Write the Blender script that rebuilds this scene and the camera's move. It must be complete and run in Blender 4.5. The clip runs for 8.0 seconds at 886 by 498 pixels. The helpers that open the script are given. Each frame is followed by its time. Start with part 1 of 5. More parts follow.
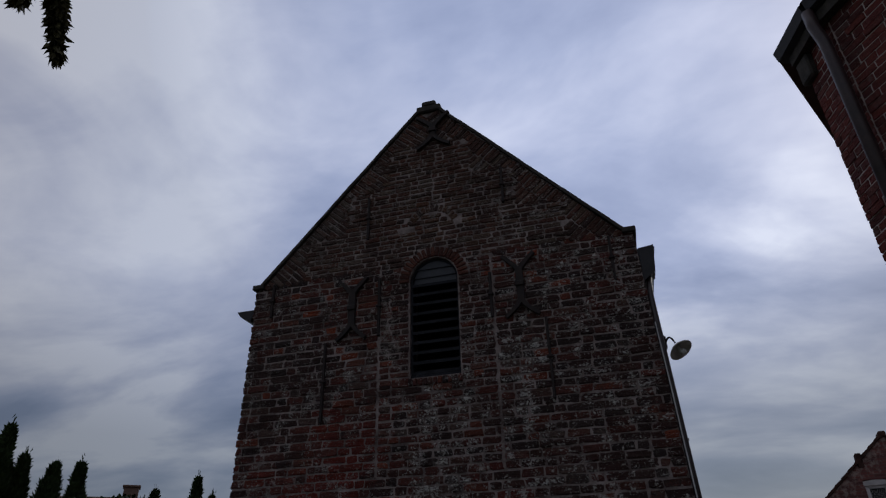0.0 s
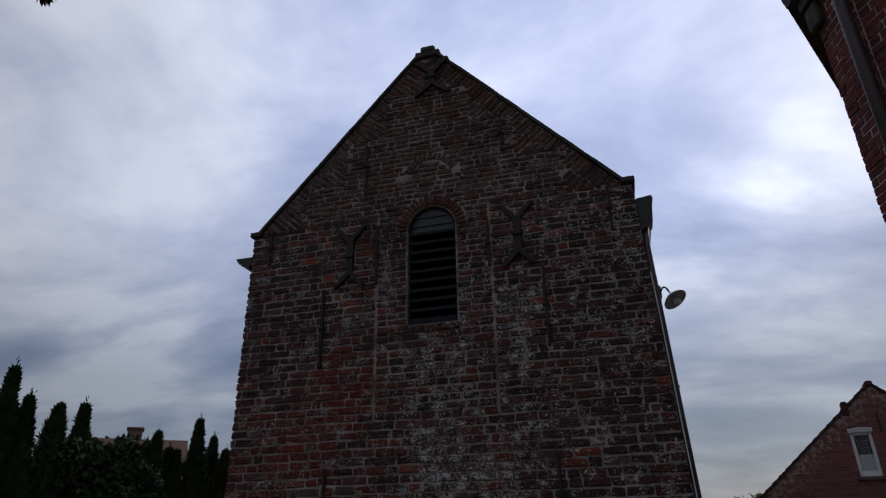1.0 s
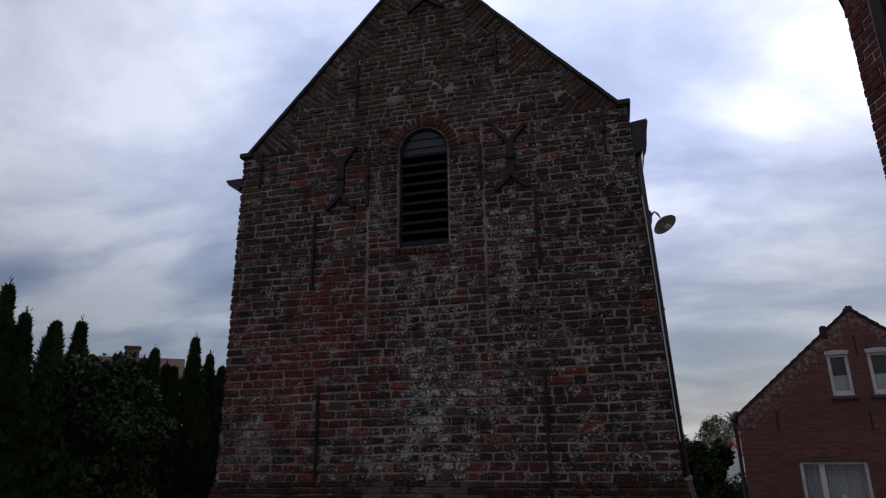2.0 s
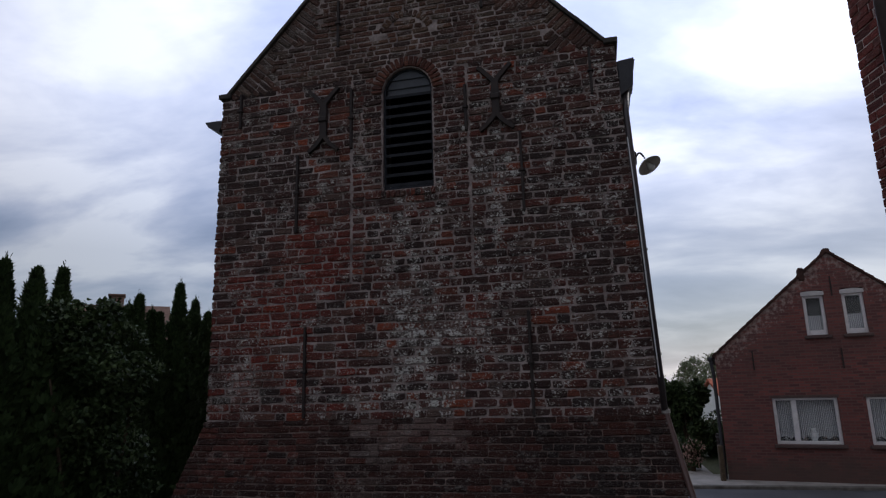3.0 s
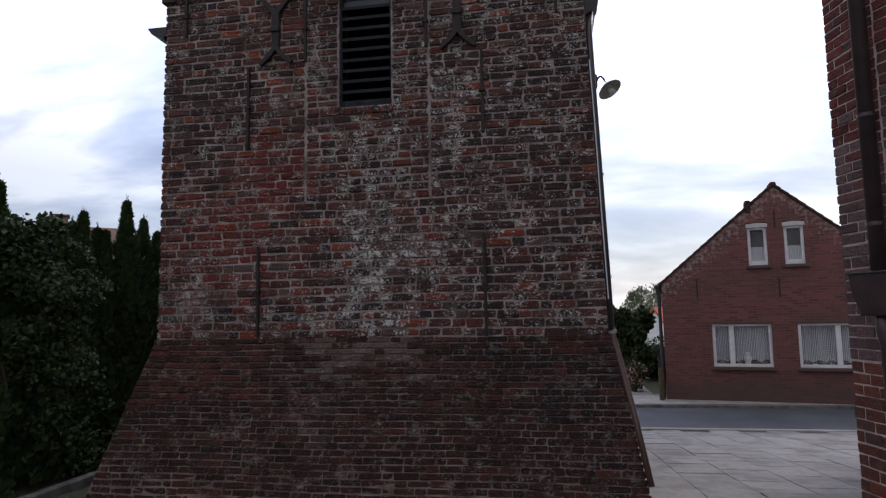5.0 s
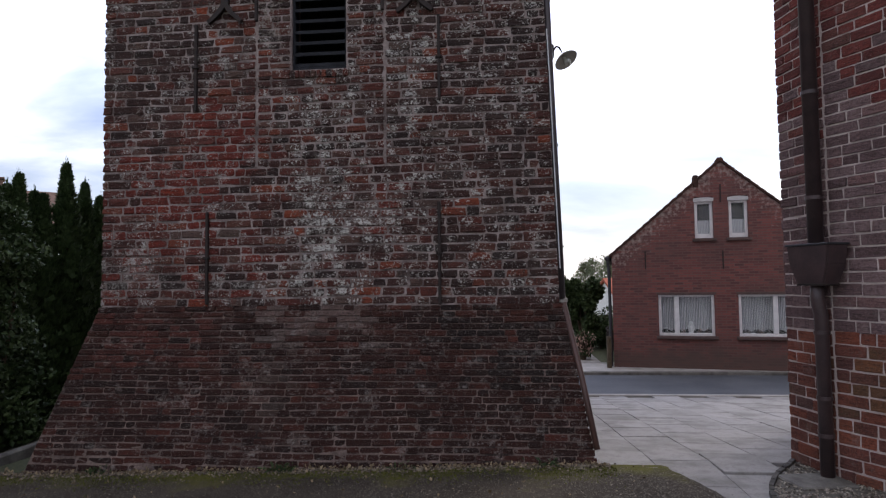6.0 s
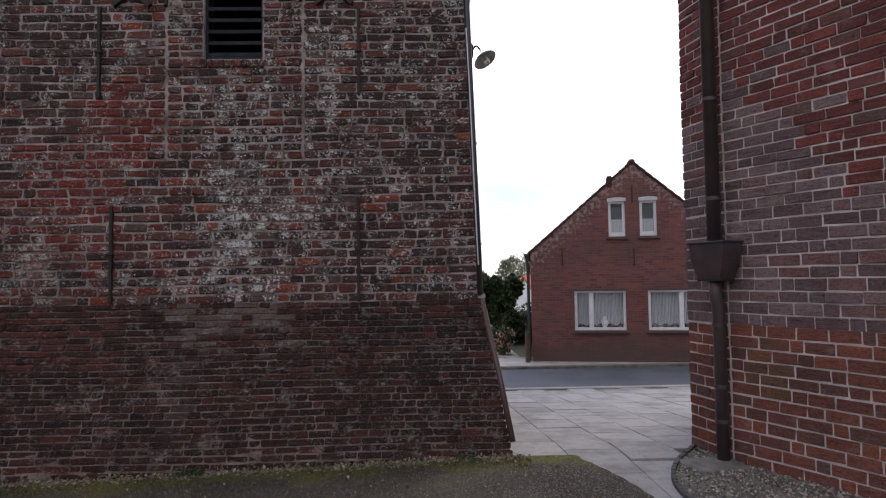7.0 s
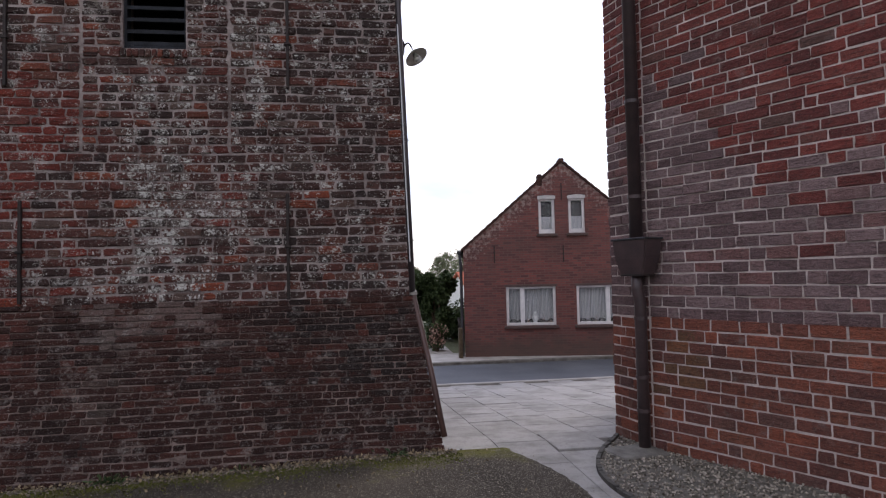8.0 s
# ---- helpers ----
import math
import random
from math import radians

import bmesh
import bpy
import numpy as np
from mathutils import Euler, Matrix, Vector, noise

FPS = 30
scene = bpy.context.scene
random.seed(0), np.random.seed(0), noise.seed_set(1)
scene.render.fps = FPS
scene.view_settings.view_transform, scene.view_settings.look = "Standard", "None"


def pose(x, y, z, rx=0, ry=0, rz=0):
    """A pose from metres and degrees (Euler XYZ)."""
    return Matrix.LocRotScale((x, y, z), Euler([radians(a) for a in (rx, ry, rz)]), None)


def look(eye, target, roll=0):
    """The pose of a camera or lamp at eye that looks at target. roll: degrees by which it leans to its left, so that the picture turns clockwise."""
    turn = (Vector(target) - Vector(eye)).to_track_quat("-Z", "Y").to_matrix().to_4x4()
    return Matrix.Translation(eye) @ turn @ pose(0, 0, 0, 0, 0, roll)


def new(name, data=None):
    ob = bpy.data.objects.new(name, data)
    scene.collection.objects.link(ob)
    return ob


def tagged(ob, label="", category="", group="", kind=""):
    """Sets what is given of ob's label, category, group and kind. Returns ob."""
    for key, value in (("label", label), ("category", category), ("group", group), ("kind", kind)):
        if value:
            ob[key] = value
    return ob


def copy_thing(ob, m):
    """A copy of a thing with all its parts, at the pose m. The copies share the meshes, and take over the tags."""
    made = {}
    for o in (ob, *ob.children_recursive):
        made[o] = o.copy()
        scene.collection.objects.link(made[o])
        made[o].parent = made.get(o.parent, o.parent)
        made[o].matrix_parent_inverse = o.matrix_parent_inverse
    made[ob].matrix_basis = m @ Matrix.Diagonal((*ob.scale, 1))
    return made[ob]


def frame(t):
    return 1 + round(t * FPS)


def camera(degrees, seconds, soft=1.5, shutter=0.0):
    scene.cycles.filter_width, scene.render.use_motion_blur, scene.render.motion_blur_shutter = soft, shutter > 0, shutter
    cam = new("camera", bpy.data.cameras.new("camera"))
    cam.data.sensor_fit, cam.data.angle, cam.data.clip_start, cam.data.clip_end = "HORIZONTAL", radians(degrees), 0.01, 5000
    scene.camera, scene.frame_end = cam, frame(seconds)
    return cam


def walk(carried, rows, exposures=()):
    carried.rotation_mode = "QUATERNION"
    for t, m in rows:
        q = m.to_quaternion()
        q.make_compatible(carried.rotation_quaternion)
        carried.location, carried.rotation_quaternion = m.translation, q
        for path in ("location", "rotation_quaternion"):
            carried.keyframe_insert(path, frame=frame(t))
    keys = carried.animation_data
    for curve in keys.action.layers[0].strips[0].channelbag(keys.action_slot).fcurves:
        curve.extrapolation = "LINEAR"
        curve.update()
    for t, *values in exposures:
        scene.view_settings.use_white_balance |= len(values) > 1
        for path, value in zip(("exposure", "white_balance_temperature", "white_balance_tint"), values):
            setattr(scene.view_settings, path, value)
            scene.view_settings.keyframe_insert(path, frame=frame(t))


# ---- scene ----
cam = camera(70.56, 8.0, soft=1.25)
PATH = [
    (0.0, pose(-0.000, -0.090, 1.755, 118.63, 1.44, 16.26)),
    (0.5, pose(-0.002, -0.083, 1.761, 118.00, 1.31, 16.25)),
    (1.0, pose(0.001, -0.086, 1.735, 114.09, 1.08, 15.87)),
    (1.5, pose(0.009, -0.077, 1.741, 110.23, 0.62, 15.64)),
    (2.0, pose(0.008, -0.076, 1.720, 107.19, 0.85, 15.04)),
    (3.5, pose(-0.006, -0.049, 1.645, 100.58, 1.37, 12.82)),
    (4.0, pose(-0.006, -0.032, 1.625, 99.12, 0.88, 11.72)),
    (4.5, pose(-0.005, -0.023, 1.608, 97.52, 1.09, 10.90)),
    (6.0, pose(-0.000, 0.000, 1.579, 93.03, 0.68, 5.59)),
    (6.5, pose(0.018, -0.009, 1.569, 92.54, 1.03, 2.44)),
    (7.0, pose(0.041, -0.001, 1.570, 92.70, 0.83, -1.39)),
    (7.5, pose(0.056, 0.001, 1.564, 92.25, 0.72, -5.00)),
    (8.0, pose(0.064, -0.015, 1.568, 92.32, 1.24, -7.39)),
]
walk(cam, PATH, exposures=[(0.0, -1.09, 6600, 10), (0.5, -0.98, 6600, 10), (1.0, -0.74, 6600, 10), (1.5, -0.60, 6650, 10), (2.0, -0.47, 6700, 10), (3.5, 0.1, 6800, 10), (4.5, 0.45, 6900, 11), (6.0, 1.0, 7000, 12), (8.0, 1.22, 7100, 13)])

# ---- light: overcast sky, weak wide sun behind the tower ----
world = bpy.data.worlds.new("world")
scene.world = world
world.use_nodes = True


def node(nt, kind, ins=None, **props):
    n = nt.nodes.new(kind)
    for k, v in props.items():
        if k == "ramp":
            el = n.color_ramp.elements
            while len(el) < len(v):
                el.new(0.5)
            for e, (p, c) in zip(el, v):
                e.position, e.color = p, (c, c, c, 1) if isinstance(c, (int, float)) else (*c, 1)
        elif k == "op":
            n.operation = v
        elif k == "blend":
            n.blend_type = v
        elif k == "data":
            n.data_type = v
        elif k == "clampit":
            n.use_clamp = v
    for k, v in (ins or {}).items():
        s = n.inputs[k]
        if isinstance(v, bpy.types.NodeSocket):
            nt.links.new(v, s)
        elif isinstance(v, tuple) and len(v) == 3 and s.type == "RGBA":
            s.default_value = (*v, 1)
        else:
            s.default_value = v
    return n


def math_(nt, op, a, b=0.0, clampit=False):
    return node(nt, "ShaderNodeMath", {0: a, 1: b}, op=op, clampit=clampit).outputs[0]


def mixc(nt, fac, a, b, blend="MIX"):
    n = node(nt, "ShaderNodeMix", {0: fac, 6: a, 7: b}, data="RGBA", blend=blend)
    return n.outputs[2]


def noise_(nt, vec, scale, detail=4.0, rough=0.55, dist=0.0):
    return node(nt, "ShaderNodeTexNoise", {"Vector": vec, "Scale": scale, "Detail": detail, "Roughness": rough, "Distortion": dist}).outputs[0]


def ramp_(nt, fac, stops):
    return node(nt, "ShaderNodeValToRGB", {0: fac}, ramp=stops).outputs[0]


SUN_AZ, SUN_EL = 38.0, 40.0
wt = world.node_tree
wt.nodes.clear()
sky = wt.nodes.new("ShaderNodeTexSky")
sky.sky_type, sky.sun_disc = "NISHITA", False
sky.sun_elevation, sky.sun_rotation = radians(SUN_EL), radians(SUN_AZ)
sky.dust_density, sky.air_density = 1.0, 1.0
co = node(wt, "ShaderNodeTexCoord").outputs["Generated"]
sep = node(wt, "ShaderNodeSeparateXYZ", {0: co})
# cloud sheet: project the direction on a flat layer, so that the clouds flatten towards the horizon
hgt = math_(wt, "ADD", math_(wt, "ABSOLUTE", sep.outputs[2]), 0.22)
flat = node(wt, "ShaderNodeCombineXYZ", {0: math_(wt, "DIVIDE", sep.outputs[0], hgt), 1: math_(wt, "DIVIDE", sep.outputs[1], hgt), 2: 0.0}).outputs[0]
streak = node(wt, "ShaderNodeMapping", {0: flat, 2: (0.0, 0.0, radians(24)), 3: (0.8, 1.25, 1.0)}).outputs[0]
big = noise_(wt, streak, 1.2, 6.0, 0.50, 0.5)
fine = noise_(wt, streak, 4.0, 5.0, 0.6, 0.4)
dens = math_(wt, "ADD", math_(wt, "MULTIPLY", big, 0.87), math_(wt, "MULTIPLY", fine, 0.13))
cloud = ramp_(wt, dens, [(0.38, (0.46, 0.56, 0.90)), (0.46, (0.68, 0.79, 1.16)), (0.525, (0.96, 1.06, 1.42)), (0.60, (1.40, 1.50, 1.80))])
# the sky behind the tower is brighter than the sky at the camera's back
glow = node(wt, "ShaderNodeVectorMath", {0: co, 1: (math.sin(radians(16)) * 0.8, math.cos(radians(16)) * 0.8, 0.35)}, op="DOT_PRODUCT").outputs["Value"]
gain = math_(wt, "MAXIMUM", math_(wt, "MINIMUM", math_(wt, "ADD", math_(wt, "MULTIPLY", glow, 0.52), 0.46), 0.80), 0.54)
# thinner cloud high over the tower
thin = node(wt, "ShaderNodeVectorMath", {0: co, 1: (0.0, 0.71, 0.70)}, op="DOT_PRODUCT").outputs["Value"]
gain = math_(wt, "ADD", gain, math_(wt, "MULTIPLY", math_(wt, "SUBTRACT", thin, 0.82, True), 2.3))
# unseen sky at the camera's back: added warmer, duller tint, so walls look less blue
warm = mixc(wt, math_(wt, "MULTIPLY", math_(wt, "SUBTRACT", gain, 0.48), 4.0, True), (1.08, 0.96, 0.80), (1.0, 1.0, 1.0))
lowband = ramp_(wt, math_(wt, "ABSOLUTE", sep.outputs[2]), [(0.0, 0.54), (0.08, 0.36), (0.20, 0.46), (0.42, 1.0)])
gain = math_(wt, "MULTIPLY", gain, lowband)
cl = node(wt, "ShaderNodeVectorMath", {0: mixc(wt, 1.0, cloud, warm, "MULTIPLY"), "Scale": gain}, op="SCALE").outputs[0]
bg_sky = node(wt, "ShaderNodeBackground", {0: sky.outputs[0], 1: 0.035})
bg_cloud = node(wt, "ShaderNodeBackground", {0: cl, 1: 0.92})
both = node(wt, "ShaderNodeAddShader", {0: bg_sky.outputs[0], 1: bg_cloud.outputs[0]})
node(wt, "ShaderNodeOutputWorld", {0: both.outputs[0]})

sun = new("sun", bpy.data.lights.new("sun", "SUN"))
sun.data.energy, sun.data.angle, sun.data.color = 0.6, radians(20), (1.0, 0.95, 0.88)
sd = Vector((math.sin(radians(SUN_AZ)) * math.cos(radians(SUN_EL)), math.cos(radians(SUN_AZ)) * math.cos(radians(SUN_EL)), math.sin(radians(SUN_EL))))
sun.matrix_world = look(sd * 60, (0, 0, 0))


# ---- materials ----
def material(name):
    m = bpy.data.materials.new(name)
    m.use_nodes = True
    nt = m.node_tree
    nt.nodes.clear()
    bs = nt.nodes.new("ShaderNodeBsdfPrincipled")
    node(nt, "ShaderNodeOutputMaterial", {0: bs.outputs[0]})
    return m, nt, bs


def bump(nt, bs, h, strength=0.4, dist=0.01):
    b = node(nt, "ShaderNodeBump", {"Height": h, "Strength": strength, "Distance": dist})
    nt.links.new(b.outputs[0], bs.inputs["Normal"])


def position(nt):
    return node(nt, "ShaderNodeNewGeometry").outputs["Position"]


def simple(name, c1, c2, scale=6.0, rough=0.7, metal=0.0, bumps=0.15, fine=60.0, spec=0.5):
    """Two-tone surface with grain at two scales."""
    m, nt, bs = material(name)
    p = position(nt)
    a, b = noise_(nt, p, scale, 5.0), noise_(nt, p, fine, 3.0)
    k = math_(nt, "ADD", math_(nt, "MULTIPLY", a, 0.7), math_(nt, "MULTIPLY", b, 0.3))
    col = ramp_(nt, k, [(0.35, c1), (0.65, c2)])
    nt.links.new(col, bs.inputs["Base Color"])
    bs.inputs["Metallic"].default_value = metal
    bs.inputs["Specular IOR Level"].default_value = spec if rough < 0.8 else min(spec, 0.15)
    r = math_(nt, "ADD", math_(nt, "MULTIPLY", a, 0.25), rough - 0.12, True)
    nt.links.new(r, bs.inputs["Roughness"])
    bump(nt, bs, b, bumps, 0.004)
    return m


def brick_mat(name, stops, zones=(), lichen=0.0, lichen_side=None, moss=None, grime=0.5):
    """Fired brick: a colour per brick, zones of other colour with ragged edges, pale lichen spots, grime.
    zones: (axis-wise centre x, z, half width x, half width z, colour, amount)."""
    m, nt, bs = material(name)
    geo = node(nt, "ShaderNodeNewGeometry")
    p = geo.outputs["Position"]
    rnd = math_(nt, "FRACT", math_(nt, "ADD", geo.outputs["Random Per Island"], node(nt, "ShaderNodeObjectInfo").outputs["Random"]))
    rnd2 = math_(nt, "FRACT", math_(nt, "MULTIPLY", rnd, 17.31))
    col = ramp_(nt, rnd, stops)
    med = noise_(nt, p, 2.2, 4.0, 0.6)
    grain = noise_(nt, p, 45.0, 5.0, 0.65)
    crease = noise_(nt, node(nt, "ShaderNodeMapping", {0: p, 3: (9.0, 9.0, 85.0)}).outputs[0], 1.0, 4.0, 0.7)
    flecks = node(nt, "ShaderNodeMapping", {0: p, 3: (0.72, 0.72, 1.25)}).outputs[0]
    spots = noise_(nt, flecks, 46.0, 3.0, 0.72, 0.6)
    blot = noise_(nt, p, 7.5, 4.0, 0.65)
    sx = node(nt, "ShaderNodeSeparateXYZ", {0: p})
    wob = math_(nt, "MULTIPLY", math_(nt, "SUBTRACT", noise_(nt, p, 1.7, 5.0, 0.65), 0.5), 2.2)
    crust = math_(nt, "MULTIPLY", wob, 0.12)
    for cx, cz, hx, hz, colour, amount in zones:
        dx = math_(nt, "DIVIDE", math_(nt, "ABSOLUTE", math_(nt, "SUBTRACT", sx.outputs[0], cx)), hx)
        dz = math_(nt, "DIVIDE", math_(nt, "ABSOLUTE", math_(nt, "SUBTRACT", sx.outputs[2], cz)), hz)
        d = math_(nt, "ADD", math_(nt, "MAXIMUM", dx, dz), wob)
        k = math_(nt, "MULTIPLY", math_(nt, "SUBTRACT", 1.5, d), 0.9, True)
        per_brick, mottled = (0.7, 1.0) if colour[1] > 0.2 else (1.5, 0.35)
        k = math_(nt, "ADD", math_(nt, "SUBTRACT", k, 0.72), math_(nt, "MULTIPLY", math_(nt, "SUBTRACT", math_(nt, "FRACT", math_(nt, "MULTIPLY", rnd2, 7.7 + 3.1 * cx)), 0.5), per_brick))
        k = math_(nt, "ADD", k, math_(nt, "MULTIPLY", math_(nt, "SUBTRACT", blot, 0.5), 2.4 * mottled))
        k = math_(nt, "ADD", k, math_(nt, "MULTIPLY", math_(nt, "SUBTRACT", grain, 0.5), 4.0 * mottled))
        k = math_(nt, "MULTIPLY", math_(nt, "MULTIPLY", k, 3.0, True), amount)
        if colour == WHITISH:
            crust = math_(nt, "ADD", crust, k)
            col = mixc(nt, math_(nt, "MULTIPLY", k, 0.62), col, (0.23, 0.205, 0.185))
        else:
            col = mixc(nt, k, col, colour)
    dark = math_(nt, "MULTIPLY", math_(nt, "SUBTRACT", 0.62, med), grime * 3.0, True)
    col = mixc(nt, dark, col, (0.035, 0.028, 0.026))
    col = mixc(nt, math_(nt, "MULTIPLY", math_(nt, "SUBTRACT", grain, 0.45), 2.0, True), col, (0.035, 0.026, 0.024))
    col = mixc(nt, math_(nt, "MULTIPLY", math_(nt, "SUBTRACT", crease, 0.52), 5.0, True), col, mixc(nt, 0.75, col, (0.022, 0.016, 0.015)))
    col = mixc(nt, math_(nt, "MULTIPLY", math_(nt, "SUBTRACT", blot, 0.58), 4.0, True), col, mixc(nt, 0.5, col, (0.27, 0.24, 0.22)))
    col = mixc(nt, math_(nt, "MULTIPLY", math_(nt, "SUBTRACT", noise_(nt, p, 95.0, 3.0, 0.7), 0.60), 6.0, True), col, mixc(nt, 0.5, col, (0.40, 0.37, 0.34)))
    if lichen:
        lk = math_(nt, "MULTIPLY", math_(nt, "SUBTRACT", math_(nt, "ADD", spots, math_(nt, "ADD", math_(nt, "MULTIPLY", math_(nt, "SUBTRACT", blot, 0.5), 0.55), math_(nt, "MULTIPLY", crust, 0.085))), 0.575), 11.0, True)
        if lichen_side:
            side = math_(nt, "ADD", math_(nt, "MULTIPLY", math_(nt, "SUBTRACT", sx.outputs[0], lichen_side), 0.6), math_(nt, "ADD", math_(nt, "MULTIPLY", wob, 0.9), 0.25))
            side = math_(nt, "ADD", side, crust)
            lk = math_(nt, "MULTIPLY", lk, math_(nt, "MINIMUM", math_(nt, "MAXIMUM", side, 0.5), 1.0))
        col = mixc(nt, math_(nt, "MULTIPLY", lk, lichen), col, (0.55, 0.535, 0.50))
    if moss:
        mk = math_(nt, "MULTIPLY", math_(nt, "SUBTRACT", math_(nt, "ADD", noise_(nt, p, 3.1, 5.0, 0.7), moss), math_(nt, "MULTIPLY", sx.outputs[2], 0.9)), 3.0, True)
        col = mixc(nt, math_(nt, "MULTIPLY", mk, 0.7), col, (0.06, 0.07, 0.03))
    nt.links.new(col, bs.inputs["Base Color"])
    bs.inputs["Roughness"].default_value = 0.9
    bs.inputs["Specular IOR Level"].default_value = 0.10
    bump(nt, bs, math_(nt, "ADD", math_(nt, "ADD", grain, crease), math_(nt, "MULTIPLY", spots, 0.8)), 1.0, 0.014)
    return m


WHITISH = (0.62, 0.60, 0.57)
RED = (0.24, 0.038, 0.026)
DARK = (0.05, 0.038, 0.036)
M_BRICK = brick_mat("old_tower_brick", [(0.0, (0.040, 0.026, 0.025)), (0.28, (0.075, 0.036, 0.031)), (0.5, (0.115, 0.044, 0.036)), (0.70, (0.145, 0.045, 0.035)), (0.82, (0.12, 0.085, 0.072)), (0.92, (0.19, 0.060, 0.040)), (1.0, (0.30, 0.070, 0.036))],
                    [(-3.2, 2.3, 0.9, 0.8, RED, 0.62), (-2.8, 3.2, 0.5, 0.4, RED, 0.6), (-1.0, 2.5, 0.45, 0.6, RED, 0.55), (-1.85, 2.5, 0.38, 1.3, WHITISH, 1.0), (-1.3, 2.2, 0.6, 0.4, WHITISH, 0.6), (-2.32, 4.3, 0.15, 0.45, (0.42, 0.37, 0.32), 0.7), (-0.95, 3.5, 0.22, 0.7, WHITISH, 0.9),
                     (-3.8, 1.75, 0.45, 0.25, WHITISH, 0.8), (-2.2, 1.5, 0.8, 0.16, WHITISH, 0.8), (-2.75, 3.9, 0.25, 0.2, WHITISH, 0.7), (-0.2, 3.0, 0.7, 1.8, DARK, 0.7), (-3.5, 4.3, 0.7, 0.7, DARK, 0.7)],
                    lichen=0.9, lichen_side=-1.6)
M_GABLE = brick_mat("gable_brick", [(0.0, (0.065, 0.040, 0.034)), (0.4, (0.11, 0.058, 0.046)), (0.75, (0.15, 0.066, 0.048)), (1.0, (0.14, 0.105, 0.08))],
                    [(-1.8, 5.7, 0.5, 0.25, (0.20, 0.11, 0.065), 0.5), (-3.3, 5.8, 0.5, 0.5, (0.24, 0.20, 0.17), 0.35)], lichen=0.6, lichen_side=-1.8)
M_BATTER = brick_mat("batter_brick", [(0.0, (0.022, 0.012, 0.0105)), (0.4, (0.038, 0.016, 0.013)), (0.8, (0.054, 0.021, 0.016)), (1.0, (0.09, 0.028, 0.020))],
                     [(-3.6, 1.05, 0.7, 0.25, (0.14, 0.042, 0.032), 0.55), (-1.8, 1.2, 0.5, 0.12, (0.13, 0.05, 0.04), 0.5), (-0.1, 0.9, 0.6, 0.35, (0.020, 0.015, 0.014), 0.9), (-2.2, 0.8, 0.3, 0.5, (0.12, 0.095, 0.08), 0.4), (-1.9, 1.15, 0.75, 0.25, (0.25, 0.20, 0.18), 0.4), (-2.4, 0.75, 0.35, 0.3, (0.27, 0.215, 0.19), 0.3)],
                     lichen=0.16, moss=-0.75, grime=0.25)
CH_Z = 1.15
M_CHURCH_LOW = brick_mat("church_repair_brick", [(0.0, (0.15, 0.065, 0.056)), (0.25, (0.21, 0.078, 0.060)), (0.55, (0.25, 0.085, 0.060)), (0.78, (0.31, 0.094, 0.058)), (0.88, (0.24, 0.090, 0.060)), (1.0, (0.15, 0.080, 0.072))],
                         [(2.68, 0.85, 0.12, 0.3, (0.15, 0.14, 0.05), 0.3)], grime=0.45, moss=-0.65)
M_CHURCH_MID = brick_mat("church_weathered_brick", [(0.0, (0.14, 0.088, 0.090)), (0.4, (0.21, 0.135, 0.136)), (0.8, (0.26, 0.175, 0.175)), (1.0, (0.22, 0.09, 0.08))], grime=0.3)
M_CHURCH_TOP = brick_mat("church_dark_red_brick", [(0.0, (0.14, 0.045, 0.042)), (0.5, (0.205, 0.056, 0.049)), (0.85, (0.26, 0.064, 0.052)), (1.0, (0.15, 0.085, 0.075))], grime=0.35)
M_VOUSSOIR = brick_mat("arch_brick", [(0.0, (0.09, 0.038, 0.031)), (0.5, (0.14, 0.052, 0.038)), (1.0, (0.19, 0.075, 0.052))], grime=0.45)
M_MORTAR = simple("tower_mortar", (0.10, 0.076, 0.070), (0.40, 0.335, 0.315), 4.5, 0.95, bumps=0.8, fine=42)
M_MORTAR_DK = simple("batter_mortar", (0.028, 0.021, 0.019), (0.21, 0.158, 0.138), 3.5, 0.95, bumps=0.8, fine=48)
M_MORTAR_CH = simple("church_mortar", (0.40, 0.33, 0.305), (0.68, 0.58, 0.545), 4.0, 0.95, bumps=0.6, fine=55)
M_COPING = simple("coping_stone", (0.035, 0.032, 0.03), (0.09, 0.08, 0.07), 7.0, 0.9, bumps=0.5)
M_IRON = simple("rusty_iron", (0.016, 0.013, 0.013), (0.046, 0.032, 0.028), 14.0, 0.75, 0.3, bumps=0.3)
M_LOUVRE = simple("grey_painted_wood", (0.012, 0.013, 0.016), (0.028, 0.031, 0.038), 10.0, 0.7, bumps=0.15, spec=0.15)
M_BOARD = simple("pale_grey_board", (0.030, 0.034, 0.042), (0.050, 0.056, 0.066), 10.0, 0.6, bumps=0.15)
# near-black colour that stands in for the shade inside unlit rooms
M_BLACK = simple("unlit_interior_black", (0.006, 0.006, 0.007), (0.012, 0.012, 0.014), 3.0, 0.95)
M_ZINC = simple("dark_zinc", (0.018, 0.018, 0.021), (0.04, 0.04, 0.046), 6.0, 0.65, 0.2)
M_PIPE_DK = simple("painted_downpipe_dark", (0.030, 0.024, 0.026), (0.052, 0.040, 0.043), 5.0, 0.4, 0.0)
M_PIPE_BR = simple("painted_downpipe_brown", (0.052, 0.027, 0.023), (0.088, 0.044, 0.036), 6.0, 0.45)
M_PIPE_CH = simple("church_downpipe_paint", (0.034, 0.023, 0.025), (0.068, 0.043, 0.043), 7.0, 0.42)
M_LAMP = simple("enamel_lamp_grey", (0.32, 0.31, 0.275), (0.46, 0.45, 0.40), 12.0, 0.4)
